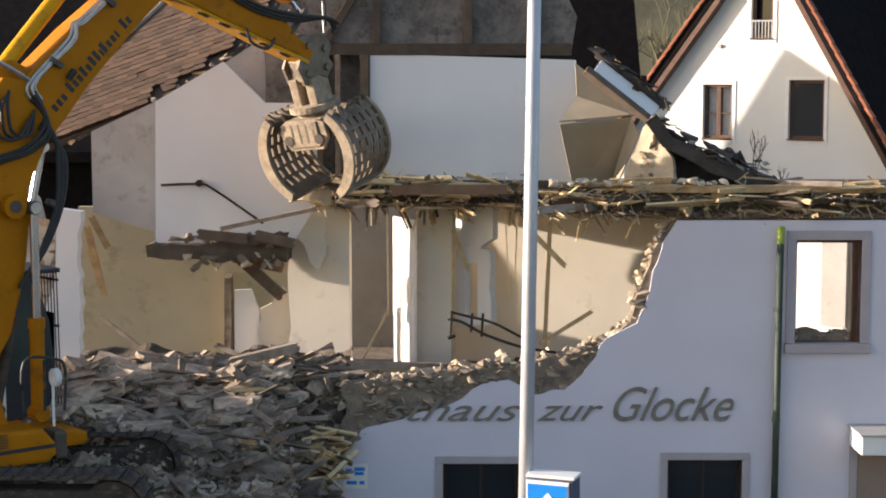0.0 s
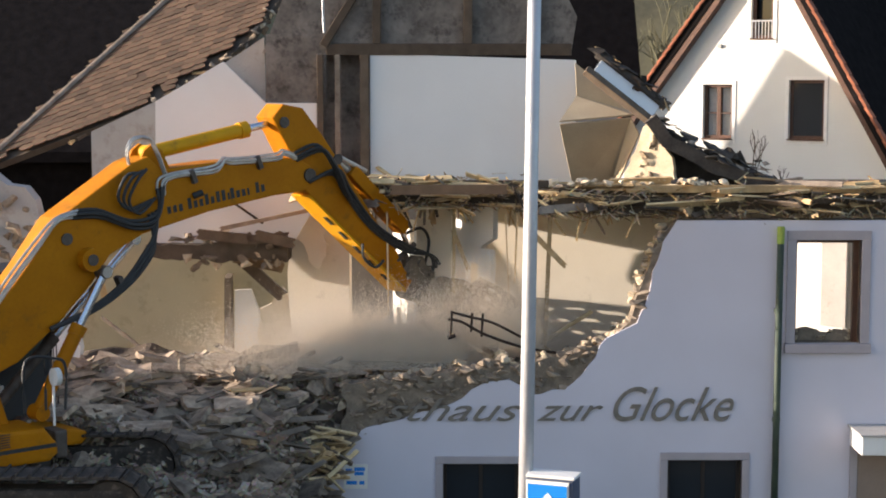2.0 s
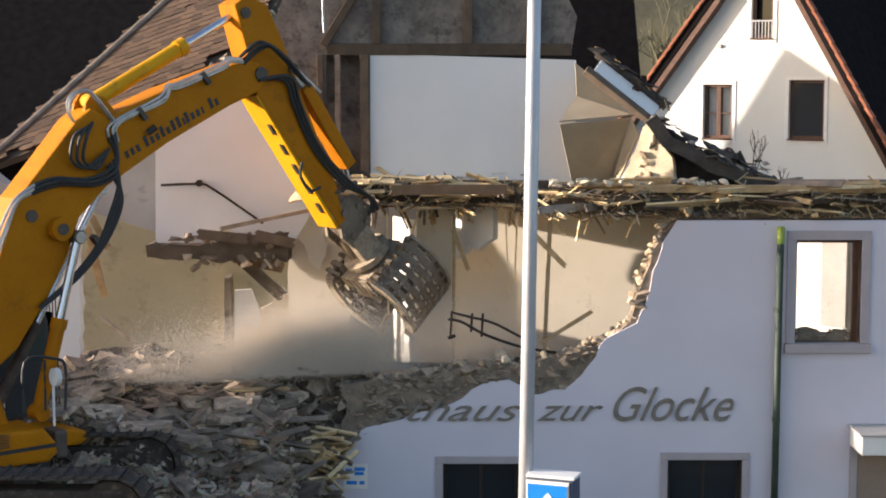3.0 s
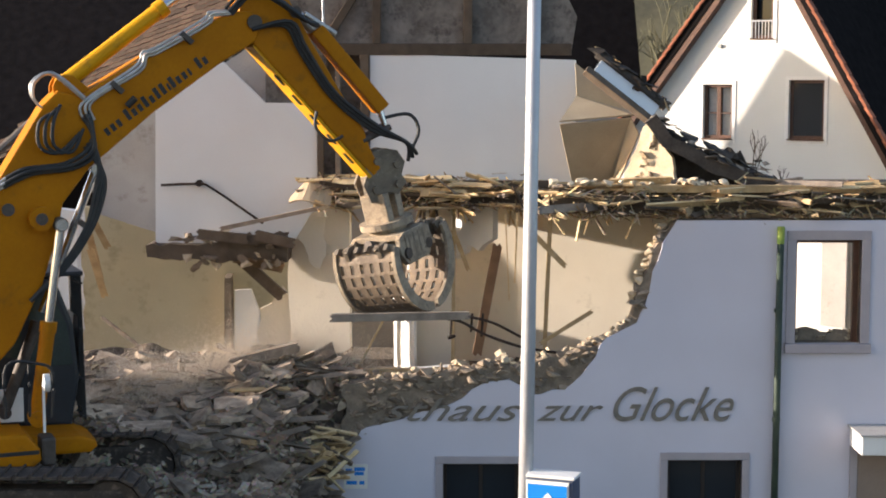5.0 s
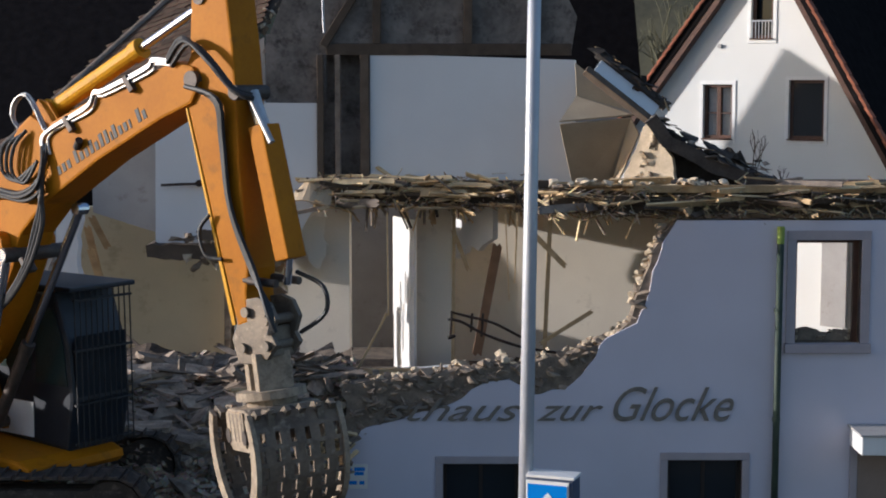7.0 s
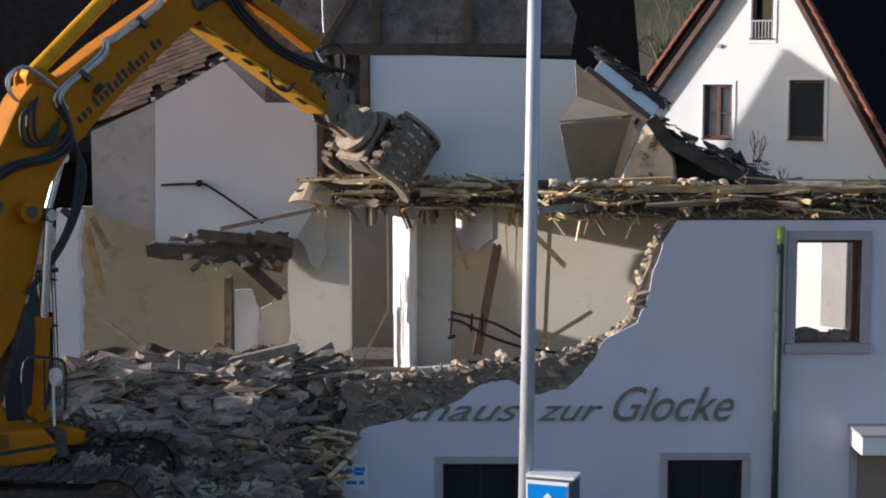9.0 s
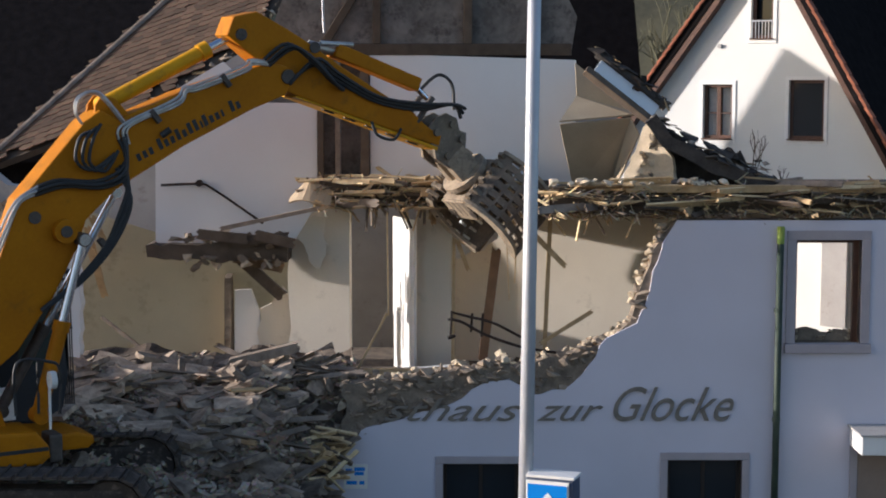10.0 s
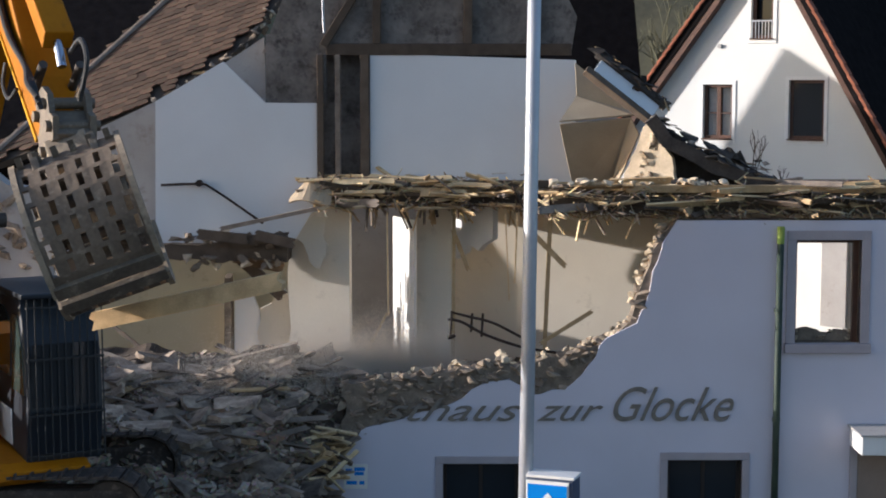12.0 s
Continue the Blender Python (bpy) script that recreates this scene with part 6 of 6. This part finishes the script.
def value_at(rows, t):
    """Smooth value between rows, without overshoot at turning points."""
    if t <= rows[0][0]:
        return rows[0][1]
    for i in range(len(rows) - 1):
        (t0, v0), (t1, v1) = rows[i], rows[i + 1]
        if t <= t1:
            def slope(k):
                if k == 0 or k == len(rows) - 1:
                    return 0.0
                (ta, va), (tb, vb), (tc, vc) = rows[k - 1], rows[k], rows[k + 1]
                d0, d1 = (vb - va) / (tb - ta), (vc - vb) / (tc - tb)
                return 0.0 if d0 * d1 <= 0 else 2 * d0 * d1 / (d0 + d1)
            h = t1 - t0
            s = (t - t0) / h
            m0, m1 = slope(i) * h, slope(i + 1) * h
            return (2 * s ** 3 - 3 * s ** 2 + 1) * v0 + (s ** 3 - 2 * s ** 2 + s) * m0 + (-2 * s ** 3 + 3 * s ** 2) * v1 + (s ** 3 - s ** 2) * m1
    return rows[-1][1]


def joints(t):
    """Poses of all moving parts, in the excavator's space, at t seconds."""
    slew, be, si, ha = (value_at(r, t) for r in (SLEW, BOOM, STICK, HANG))
    yaw, spread = value_at(YAW, t), value_at(SPREAD, t)
    turn = pose(0, 0, 0, 0, 0, slew)
    boom_m = turn @ pose(FOOT_R, 0, FOOT_Z, 0, -be, 0)
    tip = boom_m @ Vector((BOOM_L, 0, 0))
    stick_m = Matrix.Translation(tip) @ turn @ pose(0, 0, 0, 0, -si, 0)
    end = stick_m @ Vector((STICK_L, 0, 0))
    coup_m = Matrix.Translation(end) @ turn @ pose(0, 0, 0, 0, -(ha + 90), 0)
    body_m = coup_m @ pose(0, 0, -0.2, 0, 0, yaw)
    sa = body_m @ pose(0.3, 0, -1.24, 0, -spread, 0)
    sb = body_m @ pose(-0.3, 0, -1.24, 0, 0, 180) @ pose(0, 0, 0, 0, -spread, 0)

    def aim(p, q):
        x = (q - p).normalized()
        y = turn.to_3x3() @ Vector((0, 1, 0))
        z = x.cross(y).normalized()
        m = Matrix((x, z.cross(x), z)).transposed().to_4x4()
        return Matrix.Translation(p) @ m, Matrix.Translation(q) @ m

    out = {"house": turn, "boom": boom_m, "stick": stick_m, "coupler": coup_m, "body": body_m, "shell_a": sa, "shell_b": sb}
    out["stick_cyl"], out["stick_rod"] = aim(boom_m @ Vector((3.9, 0, 1.46)), stick_m @ Vector((-0.907, 0, 0.36)))
    for nm, y, px, pz in (("lift_a", -0.43, 2.3, 0.28), ("lift_b", 0.2, 3.25, 0.3)):
        out[nm], out[nm + "_rod"] = aim(turn @ Vector((1.07 if y < 0 else 0.7, y, 1.44)), boom_m @ Vector((px, y, pz)))
    return out


def motions():
    times = [i / 10 for i in range(121)]
    table = {t: joints(t) for t in times}
    for ob, key in ((house, "house"), (boom, "boom"), (stick, "stick"), (coupler, "coupler"), (grapple_body, "body"), (shell_a, "shell_a"), (shell_b, "shell_b"), (stick_cyl, "stick_cyl"), (stick_rod, "stick_rod"), (lift_a, "lift_a"), (lift_a_rod, "lift_a_rod"), (lift_b, "lift_b"), (lift_b_rod, "lift_b_rod")):
        walk(ob, [(t, table[t][key]) for t in times])

    # the wall piece stands until the grapple tears it out, then tips onto the floor
    stand = lit_m @ pose(0.06, 0, 3.62)
    walk(falling_wall, [(0, stand), (2.1, stand), (2.3, pose(0.35, 2.6, 4.0, 0, 20, 0) @ pose(0, 0, 0, 0, 0, 8)), (2.5, pose(0.08, 2.0, 4.15, 0, 44, 0) @ pose(0, 0, 0, 0, 0, 68)), (2.7, pose(-0.2, 1.9, 3.2, 0, 62, 0) @ pose(0, 0, 0, 0, 0, 80)), (2.9, pose(-0.4, 1.9, 2.32, 0, 86, 0) @ pose(0, 0, 0, 0, 0, 88)), (12, pose(-0.4, 1.9, 2.32, 0, 86, 0) @ pose(0, 0, 0, 0, 0, 88))])
    # timber from the torn floor: hangs on it, swings down, falls when the floor is pulled away
    up, lean, down = pose(-0.9, 1.5, 5.5, 0, 0, 4), pose(0.95, 2.5, 4.5, 0, 100.5, 0), pose(-0.2, 2.2, 2.3, 0, 4, 8)
    walk(leaning_timber, [(0, up), (3.4, up), (4.0, pose(0.5, 2.2, 5.1, 0, 45, 0)), (4.5, lean), (9.9, lean), (10.3, pose(0.6, 2.3, 3.6, 0, 60, 0)), (10.8, down), (12, down)])
    # plank picked up, carried over the heap and dropped
    lie = pose(-0.5, 0.75, 2.66, 0, 2, 4)
    walk(plank_a, [(0, lie), (4.7, lie), (4.9, pose(-0.6, -1.0, 3.6, 0, 0, 6)), (5.0, pose(-0.64, -1.6, 3.82, 0, 0, 8)), (5.3, pose(-0.5, -1.5, 3.2, 0, 0, 8)), (5.6, pose(-0.5, -1.5, 3.1, 0, 0, 8)), (6.0, pose(-1.0, -1.6, 3.97, 0, -14, 0)), (6.3, pose(-1.35, -2.9, 4.34, 0, -40, -10)), (6.5, pose(-1.6, -3.6, 3.0, 0, -30, -15)), (6.8, pose(-3.0, -1.6, 1.42, 0, 12, -25)), (12, pose(-3.0, -1.6, 1.42, 0, 12, -25))])
    lie = pose(-0.3, 1.7, 2.36, 0, 1, 10)
    walk(plank_b, [(0, lie), (11.1, lie), (11.3, pose(-0.1, -0.8, 3.4, 0, 1, 6)), (11.5, pose(0.01, -3.5, 3.75, 0, 1, 0)), (11.8, pose(-2.6, -7.5, 3.5, 0, 4, -10)), (12, pose(-2.66, -9.0, 5.07, 0, -13, -12))])

    # dust shoots up where the grapple strikes, hangs and settles
    low, side_low = pose(-0.9, 1.3, 0.4), pose(1.0, 1.3, 0.4)
    walk(dust_floor, [(0, low), (1.5, low), (1.9, pose(-0.75, 1.0, 2.5)), (2.5, pose(-1.1, 0.6, 2.5, 0, 0, 6)), (3.0, pose(-1.9, 0.4, 2.5, 0, 0, 10)), (3.4, pose(-2.4, 0.5, 2.5, 0, 0, 12)), (5.2, pose(-2.6, 1.2, 1.7, 0, 0, 16)), (5.8, pose(-2.0, 1.3, 0.3, 0, 0, 16)), (10.0, pose(-0.8, 1.3, 0.3)), (10.4, pose(-0.5, 1.1, 2.7)), (11.2, pose(-0.9, 1.0, 2.7, 0, 0, 5)), (12, pose(-0.9, 1.1, 2.05, 0, 0, 10))])
    walk(dust_side, [(0, side_low), (1.1, side_low), (1.5, pose(1.1, 1.0, 2.7)), (2.2, pose(1.0, 1.0, 2.85, 0, 0, 5)), (3.0, pose(0.9, 1.1, 2.2, 0, 0, 8)), (3.8, pose(0.9, 1.3, 0.4, 0, 0, 8)), (12, pose(0.9, 1.3, 0.4, 0, 0, 8))])


motions()
